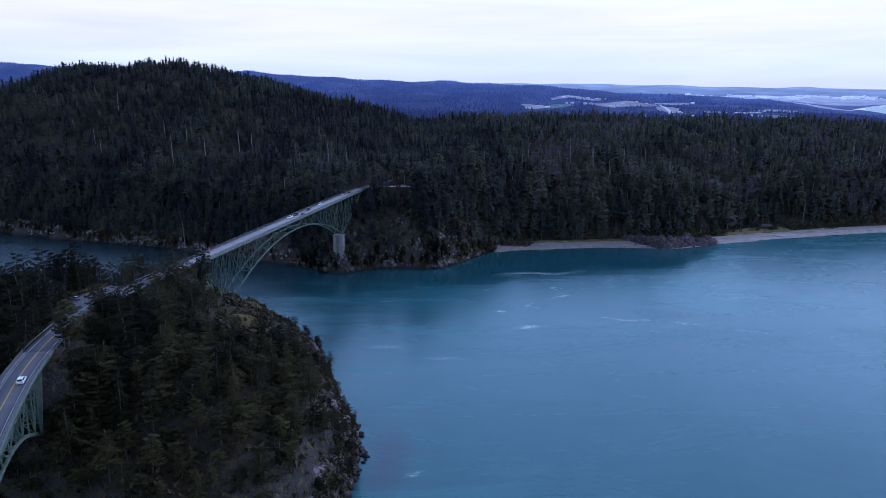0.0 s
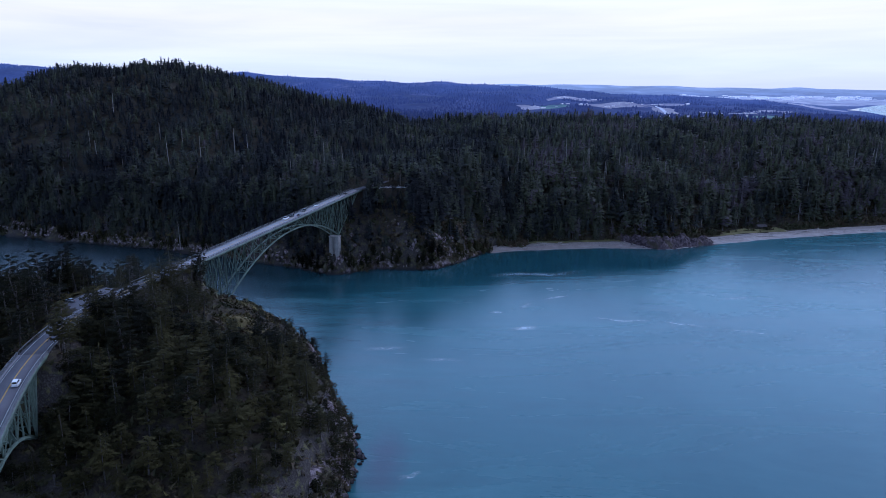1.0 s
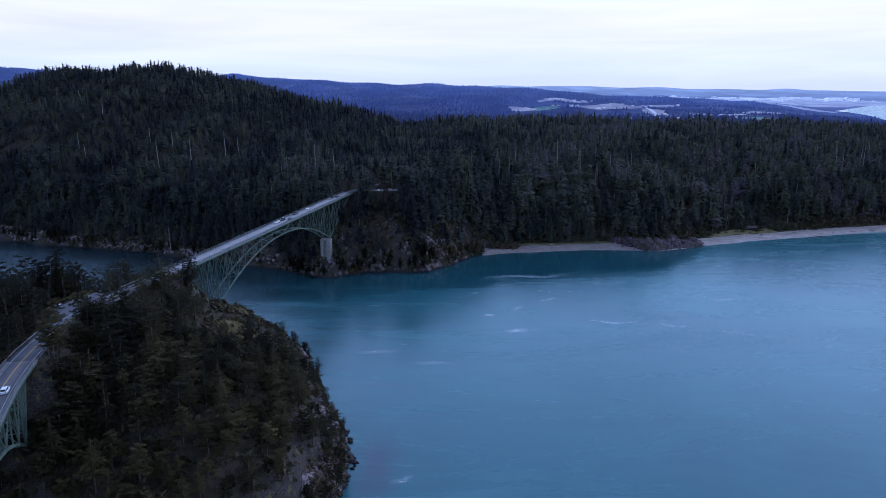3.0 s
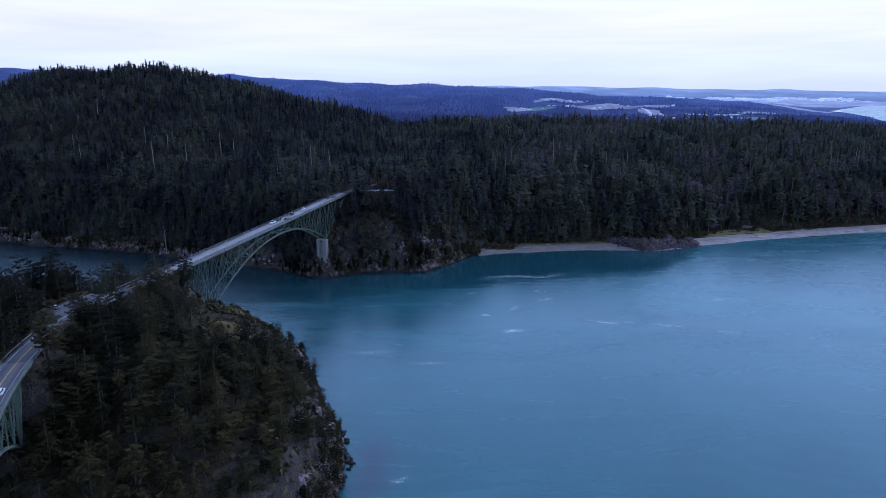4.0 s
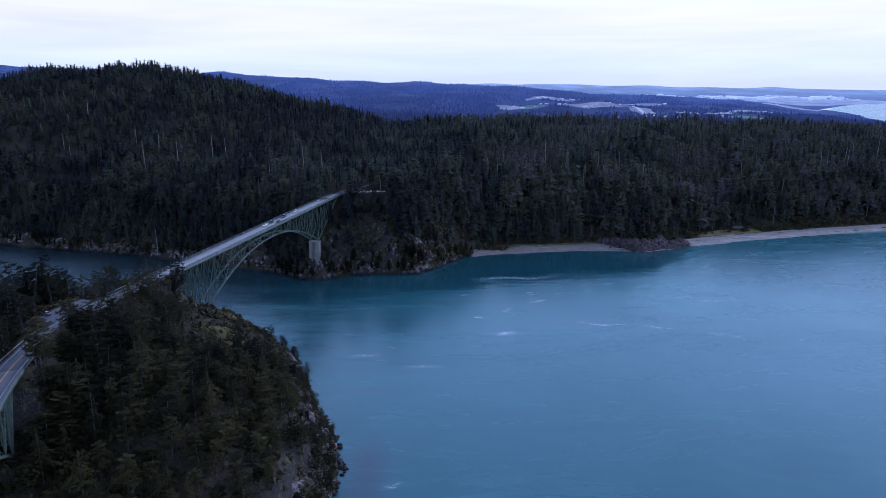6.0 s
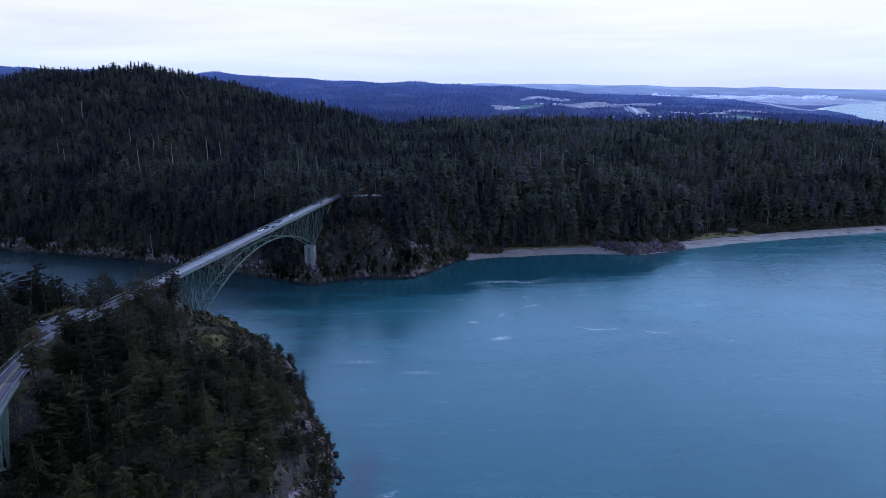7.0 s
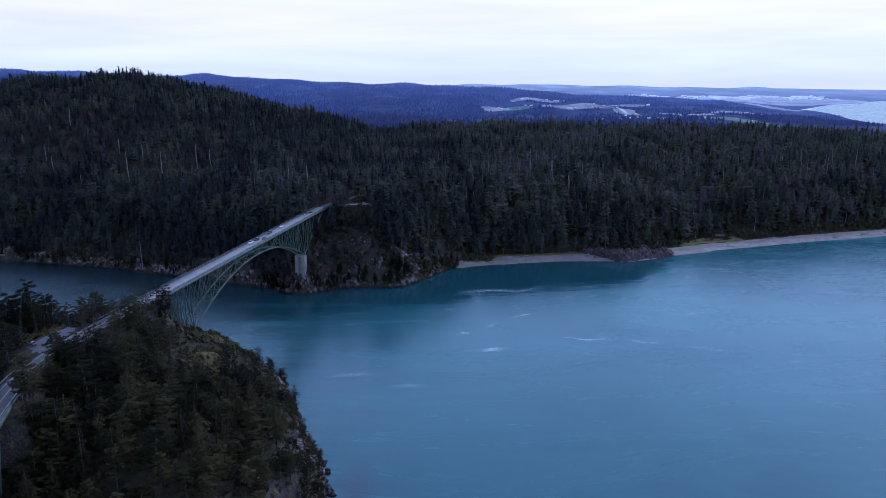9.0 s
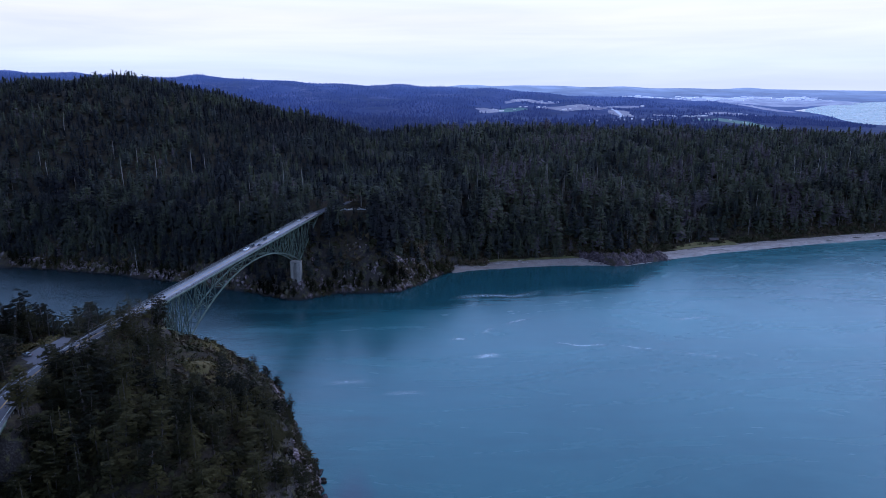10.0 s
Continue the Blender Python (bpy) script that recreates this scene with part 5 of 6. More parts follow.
def heath(nt, p):
    v = math_node(nt, "ADD", math_node(nt, "MULTIPLY", noise_tex(nt, 0.09, 3), 0.7), math_node(nt, "MULTIPLY", noise_tex(nt, 0.7, 2), 0.3))
    set_colour(nt, p, ramp(nt, v, [(0.30, (0.024, 0.026, 0.016)), (0.46, (0.062, 0.060, 0.028)), (0.56, (0.090, 0.062, 0.044)), (0.70, (0.14, 0.125, 0.042))]))


M_SHRUB = material("undergrowth_leaves", heath, Roughness=0.85, Specular_IOR_Level=0.12)


def undergrowth():
    x, y = jitter_grid(-262, -28, 162, 380, 3.0, rng)
    d, z = signed(x, y, ISLE), land(x, y)
    keep = (d > 1.5) & (z > 3) & ((np.abs(x - road_x(y)) > 6.0) | (z < 45)) & ~(np.hypot(x + 143.5, (y - 267) / 2.4) < 7.5) & (rng.uniform(0, 1, len(x)) < 0.75)
    keep &= ~(np.hypot((x + 97) / 1.5, (y - 328)) < 4) & ~((np.hypot(x + 88, y - 289) < 8) & (rng.uniform(0, 1, len(x)) < 0.55)) & ~(np.hypot(x + 154, y - 285) < 9) & ~((x < road_x(y)) & (np.abs(x - road_x(y)) < 13) & (y > 224) & (y < 248) & (rng.uniform(0, 1, len(x)) < 0.6))
    x, y, z = x[keep], y[keep], z[keep]
    v, f, m = scatter(SHRUBS, x, y, z - 0.2, rng.uniform(0.6, 1.3, len(x)), rng)
    tagged(mesh_np("undergrowth", v, f, [M_SHRUB], mat_index=m), "dark brown and green bushes between the island trees", "bushes", kind="stuff")
    x, y = along([p for p in COAST if -700 < p[0] < 60], False, 0.36, 4, 42)
    z = land(x, y)
    keep = (z > 6) & ~((np.abs(x - road_x(y)) < 6) & (z > 50))
    x, y, z = x[keep], y[keep], z[keep]
    v, f, m = scatter(SHRUBS, x, y, z - 0.2, rng.uniform(0.7, 1.9, len(x)), rng)
    tagged(mesh_np("undergrowth", v, f, [M_SHRUB], mat_index=m), "brown bushes clinging to the steep far shore", "bushes", kind="stuff")
    x, y = along([p for p in COAST if 30 < p[0] < 900], False, 0.5, 19, 28)
    x2, y2 = along([p for p in COAST if -10 < p[0] < 100], False, 0.22, 9, 26)
    x, y = np.concatenate([x, x2]), np.concatenate([y, y2])
    x3, y3 = along([p for p in COAST if 30 < p[0] < 900], False, 0.22, 22, 52)
    x, y = np.concatenate([x, x3]), np.concatenate([y, y3])
    keep = (np.abs(x - 305) > 36) | (rng.uniform(0, 1, len(x)) < 0.10)
    x, y = x[keep], y[keep]
    z = land(x, y)
    v, f, m = scatter(SHRUBS, x, y, z - 0.2, rng.uniform(0.6, 2.0, len(x)), rng)
    tagged(mesh_np("undergrowth", v, f, [M_SHRUB], mat_index=m), "green bushes at the wood's edge behind the beach", "bushes", kind="stuff")


undergrowth()


def tufts():
    """Low cushions of moss and dry grass on the open slopes below the bridge foot and by the pull-out."""
    X, Y = [], []
    for cx, cy, rx, ry, n in ((-87.5, 290, 12, 11, 420), (-99, 329, 16, 10, 420), (-88, 317, 9, 7, 200), (-153, 280, 9, 10, 260), (-149, 236, 8, 13, 300)):
        r, a = np.sqrt(rng.uniform(0, 1, n)) * 1.05, rng.uniform(0, 6.28, n)
        X.append(cx + rx * r * np.cos(a))
        Y.append(cy + ry * r * np.sin(a))
    X, Y = np.concatenate(X), np.concatenate(Y)
    ok = np.abs(X - road_x(Y)) > 5.6
    X, Y = X[ok], Y[ok]
    v, f, m = scatter(SHRUBS, X, Y, land(X, Y), rng.uniform(0.2, 0.55, len(X)), rng)
    tagged(mesh_np("grass_tufts", v, f, [M_MOSS], mat_index=m), "yellow green tufts of moss and dry grass", "grass", kind="stuff")


tufts()


def cliff_growth():
    """Bushes and stunted firs that cling to the cliff faces."""
    for spots, n_bush, n_fir, near_ in zip(CLIFF_SPOTS, (850, 330, 900, 600), (140, 16, 220, 35), (True, True, False, False)):
        p = spots[rng.randint(0, len(spots), n_bush)]
        v, f, m = scatter(SHRUBS, p[:, 0], p[:, 1], p[:, 2] - 0.5, rng.uniform(0.4, 1.1, n_bush) * (1.0 if near_ else 1.3), rng)
        tagged(mesh_np("cliff_bushes", v, f, [M_SHRUB], mat_index=m), "brown and green bushes rooted in the cliff", "bushes", kind="stuff")
        p = spots[rng.randint(0, len(spots), n_fir)]
        v, f, m = scatter(isle_joined if near_ else front, p[:, 0], p[:, 1], p[:, 2] - 0.6, rng.uniform(0.35, 0.75, n_fir) * (1.0 if near_ else 0.6), rng)
        tagged(mesh_np("cliff_firs", v, f, [M_PINE, M_BARK_DARK], mat_index=m), "stunted firs rooted in the cliff", "trees", kind="stuff")


cliff_growth()


# ---- beach ----
def shore_strip(name, x0, x1, d0, d1, rows, lift, mat, label, ragged=0.0):
    pts = [p for p in COAST if x0 - 200 < p[0] < x1 + 400]
    sx = np.arange(x0, x1, 4.0)
    sy = np.interp(sx, [p[0] for p in pts], [p[1] for p in pts])
    sy = np.convolve(np.pad(sy, 3, mode="edge"), np.ones(7) / 7, "valid")
    g = np.gradient(sy, sx)
    L = np.hypot(g, 1)
    V = []
    for k in range(rows):
        t = k / (rows - 1)
        o = d0 + (d1 - d0) * t + ragged * wobble(sx, sx * 0 + k * 5.0, 30, 51) * (t if k else 1)
        X, Y = sx - g / L * o, sy + 1 / L * o
        V.append(np.stack([X, Y, np.minimum(np.maximum(land(X, Y), -0.25 + 0.11 * np.maximum(o + 2, 0)), 3.4) + lift], 1))
    n = len(sx)
    V = np.concatenate(V)
    i2 = np.arange(n * rows).reshape(rows, n)
    q = np.stack([i2[:-1, :-1].ravel(), i2[:-1, 1:].ravel(), i2[1:, 1:].ravel(), i2[1:, :-1].ravel()], 1)
    return tagged(mesh_np(name, V, q, [mat], smooth=True), label, kind="structure")


shore_strip("beach", 44, 1000, -3, 15, 9, 0.15, M_BEACH, "pale grey pebble beach strewn with driftwood", 1.2)
shore_strip("grass_verge", 60, 165, 12, 23, 5, 0.35, M_GRASS, "green grass behind the beach", 2.0)
shore_strip("grass_verge", 262, 344, 15, 30, 7, 0.30, M_GRASS, "yellow green grass behind the beach", 2.5)

log_kinds = []
for ln, r in ((7, 0.34), (5, 0.28), (9, 0.38)):
    v, f = tapered([(0, 0, -ln / 2), (0.1, 0, -ln / 6), (0.05, 0.1, ln / 5), (0, 0, ln / 2)], [r, r * 0.95, r * 0.8, r * 0.6], 7)
    v = v[:, [2, 1, 0]] + np.array([0, 0, r * 0.6])
    ob = mesh_np("driftwood_log", v, f, [M_DRIFT])
    tagged(ob, "bleached driftwood log lying on the pebble beach", "log", "driftwood on the beach")
    log_kinds.append(ob)
bx = rng.uniform(45, 620, 90)
for k, xx in enumerate(bx):
    yy = float(np.interp(xx, [p[0] for p in COAST], [p[1] for p in COAST]))
    o_in = rng.choice([rng.uniform(9, 15), rng.uniform(3, 8)])
    copy_thing(log_kinds[k % 3], Matrix.Translation((xx, yy + o_in, max(float(land(xx, yy + o_in)), -0.25 + 0.11 * (o_in + 2)) + 0.2)) @ Matrix.Rotation(rng.normal(0.25, 0.4), 4, "Z"))
for o in log_kinds:
    bpy.data.objects.remove(o)

# ---- dead trees ----
snag_kinds = []
for h in (22, 27, 17):
    ob = empty("dead_tree", (0, 0, -500))
    v, f = tapered([(0, 0, -1), (0.15, 0, h * 0.35), (-0.1, 0.1, h * 0.7), (0.1, 0, h)], [0.42, 0.34, 0.24, 0.07], 6)
    mesh_np("trunk", v, f, [M_SNAG], ob)
    for k in range(16):
        z = h * rng.uniform(0.4, 0.96)
        a = rng.uniform(0, 6.28)
        ln = rng.uniform(0.8, 2.6) * (1.25 - z / h)
        v, f = tapered([(0, 0, 0), (0.02, 0, ln)], [0.09, 0.03], 4)
        m = Matrix.Translation((0, 0, z)) @ Matrix.Rotation(a, 4, "Z") @ Matrix.Rotation(radians(rng.uniform(70, 110)), 4, "Y")
        v = np.array([(m @ Vector(p))[:] for p in v])
        mesh_np("branch", v, f, [M_SNAG], ob)
    tagged(ob, "bare grey dead trunk standing among green firs", "dead tree", "dead trees")
    snag_kinds.append(ob)
places = [(-222, 577, 1.1)]
while len(places) < 72:
    xx, yy = rng.uniform(-400, 620), rng.uniform(560, 820)
    dd = float(signed(np.array([xx]), np.array([yy]), COAST, False)[0])
    if 26 < dd < 150 and (xx > 60 or rng.uniform() < 0.35):
        places.append((xx, yy, rng.uniform(0.7, 1.15)))
for k, (xx, yy, sc) in enumerate(places):
    o = copy_thing(snag_kinds[k % 3], Matrix.Translation((xx, yy, float(land(xx, yy)))) @ Matrix.Rotation(rng.uniform(0, 6.28), 4, "Z") @ Matrix.Rotation(rng.normal(0, 0.03), 4, "X"))
    o.scale = (sc, sc, sc)
for ob in snag_kinds:
    for o in (*ob.children, ob):
        bpy.data.objects.remove(o)



# ---- fields and buildings of the far country ----
def patch(name, cx, cy, rx, ry, mat, label, lift=0.15, seed=61, step=1.0, cap=None, kind="structure", category=""):
    """A piece of ground cover draped on the land, with a ragged edge."""
    rings, sides = 7, 30
    V, F = [], []
    a = np.linspace(0, 2 * math.pi, sides, endpoint=False)
    rag = 1 + 0.16 * np.sin(3 * a + seed) + 0.10 * np.sin(7 * a + 2 * seed) + 0.06 * np.sin(13 * a + seed * 3)
    for k in range(rings):
        t = (k + 0.02) / (rings - 1)
        X, Y = cx + np.cos(a) * rx * rag * t, cy + np.sin(a) * ry * rag * t
        Z = land(X, Y)
        if cap is not None:
            Z = np.maximum(Z, cap)
        V.append(np.stack([X, Y, Z + lift * (1 - 0.9 * t ** 6)], 1))
    for k in range(rings - 1):
        for j in range(sides):
            F.append((k * sides + j, (k + 1) * sides + j, (k + 1) * sides + (j + 1) % sides, k * sides + (j + 1) % sides))
    return tagged(mesh_np(name, np.concatenate(V), np.array(F), [mat], smooth=True), label, category, kind=kind)


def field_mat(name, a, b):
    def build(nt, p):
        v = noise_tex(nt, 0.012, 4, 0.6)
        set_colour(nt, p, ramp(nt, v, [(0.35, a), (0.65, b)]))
        # haze over the fields painted in as emission
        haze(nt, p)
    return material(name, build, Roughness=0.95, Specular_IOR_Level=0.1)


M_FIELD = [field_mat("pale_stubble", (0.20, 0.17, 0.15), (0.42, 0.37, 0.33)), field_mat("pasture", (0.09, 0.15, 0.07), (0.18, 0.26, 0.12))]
for k, (cx, cy, rx, ry) in enumerate(FIELDS):
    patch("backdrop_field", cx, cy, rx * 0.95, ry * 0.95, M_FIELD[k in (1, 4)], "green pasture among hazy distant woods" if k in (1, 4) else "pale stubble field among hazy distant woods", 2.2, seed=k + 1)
patch("backdrop_airfield", 2080, 3860, 560, 330, M_FIELD[0], "flat pale airfield beside the distant bay", 3.0, seed=3)
patch("backdrop_town", 1650, 4020, 480, 90, M_FIELD[0], "pale paved ground of a distant town", 3.0, seed=5)


def far_lane():
    """A pale road that climbs through the distant fields."""
    t = np.linspace(0, 1, 24)
    X, Y = 800 + 85 * t + 14 * np.sin(t * 5), 2480 + 330 * t
    V = np.concatenate([np.stack([X + o, Y, land(X + o, Y) + 3.0], 1) for o in (-7, 7)])
    F = [(k, 24 + k, 25 + k, k + 1) for k in range(23)]
    tagged(mesh_np("backdrop_lane", V, np.array(F), [field_mat("pale_lane", (0.5, 0.48, 0.46), (0.7, 0.68, 0.66))]), "pale lane climbing through distant fields", "road", kind="structure")


far_lane()


def far_paint(lo, hi):
    def build(nt, p):
        set_colour(nt, p, ramp(nt, node(nt, "ShaderNodeObjectInfo").outputs["Random"], [(0.2, lo), (0.8, hi)]))
        # walls and roofs glow with the same painted haze
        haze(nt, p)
    return build


M_FARWALL = material("far_pale_walls", far_paint((0.74, 0.64, 0.54), (0.92, 0.83, 0.72)), Roughness=0.8)
M_FARROOF = material("far_roofs", far_paint((0.25, 0.22, 0.20), (0.86, 0.78, 0.68)), Roughness=0.7)


def far_house(w, d, h, roof_h):
    ob = empty("house", (0, 0, -500))
    bm = bmesh.new()
    add_box(bm, (0, 0, h / 2), (w, d, h))
    part("wall", bm, M_FARWALL, ob)
    bm = bmesh.new()
    o = 0.6
    pts = [(-w / 2 - o, -d / 2 - o, h), (w / 2 + o, -d / 2 - o, h), (w / 2 + o, d / 2 + o, h), (-w / 2 - o, d / 2 + o, h), (-w / 2 - o, 0, h + roof_h), (w / 2 + o, 0, h + roof_h)]
    vs = [bm.verts.new(p) for p in pts]
    for f in ((0, 1, 5, 4), (2, 3, 4, 5), (1, 2, 5), (3, 0, 4), (3, 2, 1, 0)):
        bm.faces.new([vs[k] for k in f])
    part("roof", bm, M_FARROOF, ob)
    tagged(ob, "small pale building far off across the fields", "house", "distant buildings")
    return ob


house_kinds = [far_house(16, 10, 4.5, 3), far_house(26, 12, 5, 3), far_house(12, 9, 5.5, 3.2), far_house(26, 13, 5, 1.5)]
spots = []
for fx_, fy_, rx_, ry_ in FIELDS:
    for k in range(4):
        spots.append((fx_ + rng.uniform(-1.1, 1.1) * rx_, fy_ + rng.uniform(-1.0, 0.9) * ry_, rng.randint(3), rng.uniform(0.9, 1.5)))
for k in range(130):
    spots.append((rng.uniform(1330, 2520), rng.normal(4030, 70), 3, rng.uniform(0.9, 2.6)))
for cx, cy, wx, wy, n in ((1064, 2480, 60, 30, 14), (1390, 2740, 70, 40, 16), (735, 2260, 120, 50, 26), (656, 2985, 60, 20, 8), (980, 2600, 90, 60, 12)):
    for k in range(n):
        spots.append((cx + rng.uniform(-1, 1) * wx, cy + rng.uniform(-1, 1) * wy, rng.randint(3), rng.uniform(0.9, 1.4)))
for xx, yy, kk, sc in spots:
    o = copy_thing(house_kinds[kk], Matrix.Translation((xx, yy, float(land(xx, yy)) + 1.5)) @ Matrix.Rotation(rng.uniform(-0.9, 0.9), 4, "Z"))
    sc *= 0.62 if yy > 3500 else 0.48
    o.scale = (sc * rng.uniform(0.7, 1.5), sc, sc * rng.uniform(0.7, 1.1))
for ob in house_kinds:
    for o in (*ob.children, ob):
        bpy.data.objects.remove(o)

# ---- island clearing: car park, path, grass ----
patch("car_park", -141.5, 267, 5.2, 14, M_ASPHALT, "grey worn asphalt pull-out beside the road", 0.42, seed=4, cap=DECK_Z - 0.55)
patch("grass_patch", -153, 280, 8, 9, M_MOSS, "dry brown and yellow grass beside the pull-out", 0.2, seed=2)
patch("grass_patch", -99, 329, 15, 9, M_MOSS, "mossy yellow green slope below the bridge foot", 0.25, seed=5)
patch("grass_patch", -87.5, 290, 10, 10, M_MOSS, "mossy yellow brown knoll below the bridge foot", 0.5, seed=6)
patch("grass_patch", -88, 317, 7, 6, M_MOSS, "mossy yellow green ledge above the cliff", 0.3, seed=7)
patch("grass_patch", -149, 236, 7, 12, M_GRASS, "rough green grass at the roadside", 0.2, seed=8)
patch("grass_patch", -54, 213, 3.5, 5, M_GRASS, "mossy ledge on the cliff", 0.35, seed=9)
M_PATH = material("pale_gravel", lambda nt, p: set_colour(nt, p, ramp(nt, noise_tex(nt, 0.8, 5, 0.7), [(0.3, (0.22, 0.20, 0.19)), (0.7, (0.42, 0.40, 0.39))])), Roughness=0.95)
patch("gravel_path", -152.5, 290, 1.7, 6.5, M_PATH, "pale gravel path leaving the pull-out", 0.32, seed=3)


def guard_rail(y0, y1, off, label):
    ob = empty("guard_rail", (float(road_x(y0)) + off, y0, DECK_Z))
    tagged(ob, label, "guard rail", "roadside guard rails")
    strip("rail_beam", y0, y1, off - 0.06, off + 0.06, DECK_Z + 0.78, 0.32, M_PALE, ob, 3.0)
    xs, ys, nx_, ny_ = deck_points(y0, y1, 3.0)
    me = None
    for k in range(len(xs)):
        if me is None:
            bm = bmesh.new()
            add_box(bm, (0, 0, 0.25), (0.15, 0.18, 1.1))
            bmesh.ops.bevel(bm, geom=list(bm.edges), offset=0.02, segments=1, affect="EDGES")
            post = part("rail_post", bm, M_BARK)
            me = post.data
        else:
            post = new("rail_post", me)
        o = off + (0.2 if off > 0 else -0.2)
        post.location = (xs[k] + nx_[k] * o, ys[k] + ny_[k] * o, DECK_Z - 0.2)
        post.parent = ob
        post.matrix_parent_inverse = Matrix.Translation(ob.location).inverted()


M_PALE = material("galvanised_rail", lambda nt, p: set_colour(nt, p, ramp(nt, noise_tex(nt, 0.9, 4), [(0.3, (0.15, 0.15, 0.155)), (0.7, (0.26, 0.26, 0.265))])), Roughness=0.45, Metallic=0.3)
guard_rail(208, 304, 4.75, "galvanised steel guard rail along the outer road edge")
guard_rail(209, 244, -4.75, "galvanised steel guard rail along the inner road edge")
guard_rail(286, 304, -4.75, "short galvanised guard rail at the bridge end")

# small pale roadside sign
sign = empty("road_sign", (-144.2, 232.0, float(land(-144.2, 232.0))))
bm = bmesh.new()
add_box(bm, (0, 0, 1.0), (0.1, 0.1, 2.2))
part("post", bm, M_PALE, sign)
bm = bmesh.new()
add_box(bm, (0, -0.08, 2.0), (0.9, 0.05, 1.1))
bmesh.ops.bevel(bm, geom=list(bm.edges), offset=0.015, segments=1, affect="EDGES")
part("panel", bm, material("sign_white", None, Base_Color=(0.75, 0.75, 0.74, 1), Roughness=0.5), sign)
tagged(sign, "small white road sign on a post beside the road", "sign")

# picnic shelter behind the beach
SX, SY = 318.0, 664.0
sz = min(float(land(SX, SY)), 6.0)
shelter = empty("picnic_shelter", (SX, SY, sz))
for px_ in (-3.8, 0, 3.8):
    for py_ in (-2.6, 2.6):
        bm = bmesh.new()
        add_box(bm, (px_, py_, 1.2), (0.3, 0.3, 3.2))
        part("post", bm, M_BARK, shelter)
bm = bmesh.new()
for sg in (-1, 1):
    m = Matrix.Translation((0, sg * 1.75, 3.3)) @ Matrix.Rotation(radians(-24 * sg), 4, "X")
    add_box(bm, (0, 0, 0), (9.6, 4.2, 0.22), m)
part("roof", bm, material("shake_roof", lambda nt, p: set_colour(nt, p, ramp(nt, noise_tex(nt, 1.2, 4), [(0.3, (0.05, 0.04, 0.042)), (0.7, (0.11, 0.09, 0.09))])), Roughness=0.9), shelter)
bm = bmesh.new()
add_box(bm, (0, 2.5, 1.2), (7.6, 0.2, 2.4))
part("back_wall", bm, M_BARK, shelter)
tagged(shelter, "dark wooden picnic shelter at the wood's edge behind the beach", "shelter")


# ---- cars ----
def paint(name, col, metal=0.2):
    def build(nt, p):
        n = noise_tex(nt, 3.0, 3)
        set_colour(nt, p, blend(nt, grey(nt, n, 0.5, 0.8, 0.0, 0.25), col, tuple(c * 0.6 for c in col)))
    return material(name, build, Roughness=0.3, Metallic=metal, Coat_Weight=0.5)


PAINTS = {"white": paint("white_car_paint", (0.80, 0.80, 0.80), 0.0), "dark": paint("dark_car_paint", (0.02, 0.022, 0.028)), "silver": paint("silver_car_paint", (0.45, 0.46, 0.48), 0.5), "grey": paint("grey_car_paint", (0.12, 0.125, 0.14))}
M_GLASS = material("car_glass", None, Base_Color=(0.01, 0.012, 0.015, 1), Roughness=0.06)
M_TYRE = material("tyre_rubber", None, Base_Color=(0.015, 0.015, 0.016, 1), Roughness=0.85)
M_RIM = material("alloy_rim", None, Base_Color=(0.45, 0.45, 0.46, 1), Metallic=0.9, Roughness=0.35)
M_LAMP = material("lamp_glass", None, Base_Color=(0.75, 0.75, 0.72, 1), Roughness=0.15)
M_TAIL = material("tail_lamp", None, Base_Color=(0.30, 0.015, 0.012, 1), Roughness=0.2)


def loft(sections):
    """Closed body from cross sections: (x, half width, z low, z high)."""
    bm = bmesh.new()
    rings = []
    for x, w, z0, z1 in sections:
        k = 0.12 * (z1 - z0)
        rings.append([bm.verts.new(p) for p in ((x, -w * 0.92, z0), (x, -w, z0 + k), (x, -w * 0.97, z1 - k), (x, -w * 0.86, z1), (x, w * 0.86, z1), (x, w * 0.97, z1 - k), (x, w, z0 + k), (x, w * 0.92, z0))])
    for a, b in zip(rings[:-1], rings[1:]):
        for j in range(8):
            bm.faces.new((a[j], b[j], b[(j + 1) % 8], a[(j + 1) % 8]))
    bm.faces.new(rings[0])
    bm.faces.new(rings[-1][::-1])
    bmesh.ops.recalc_face_normals(bm, faces=bm.faces)
    return bm


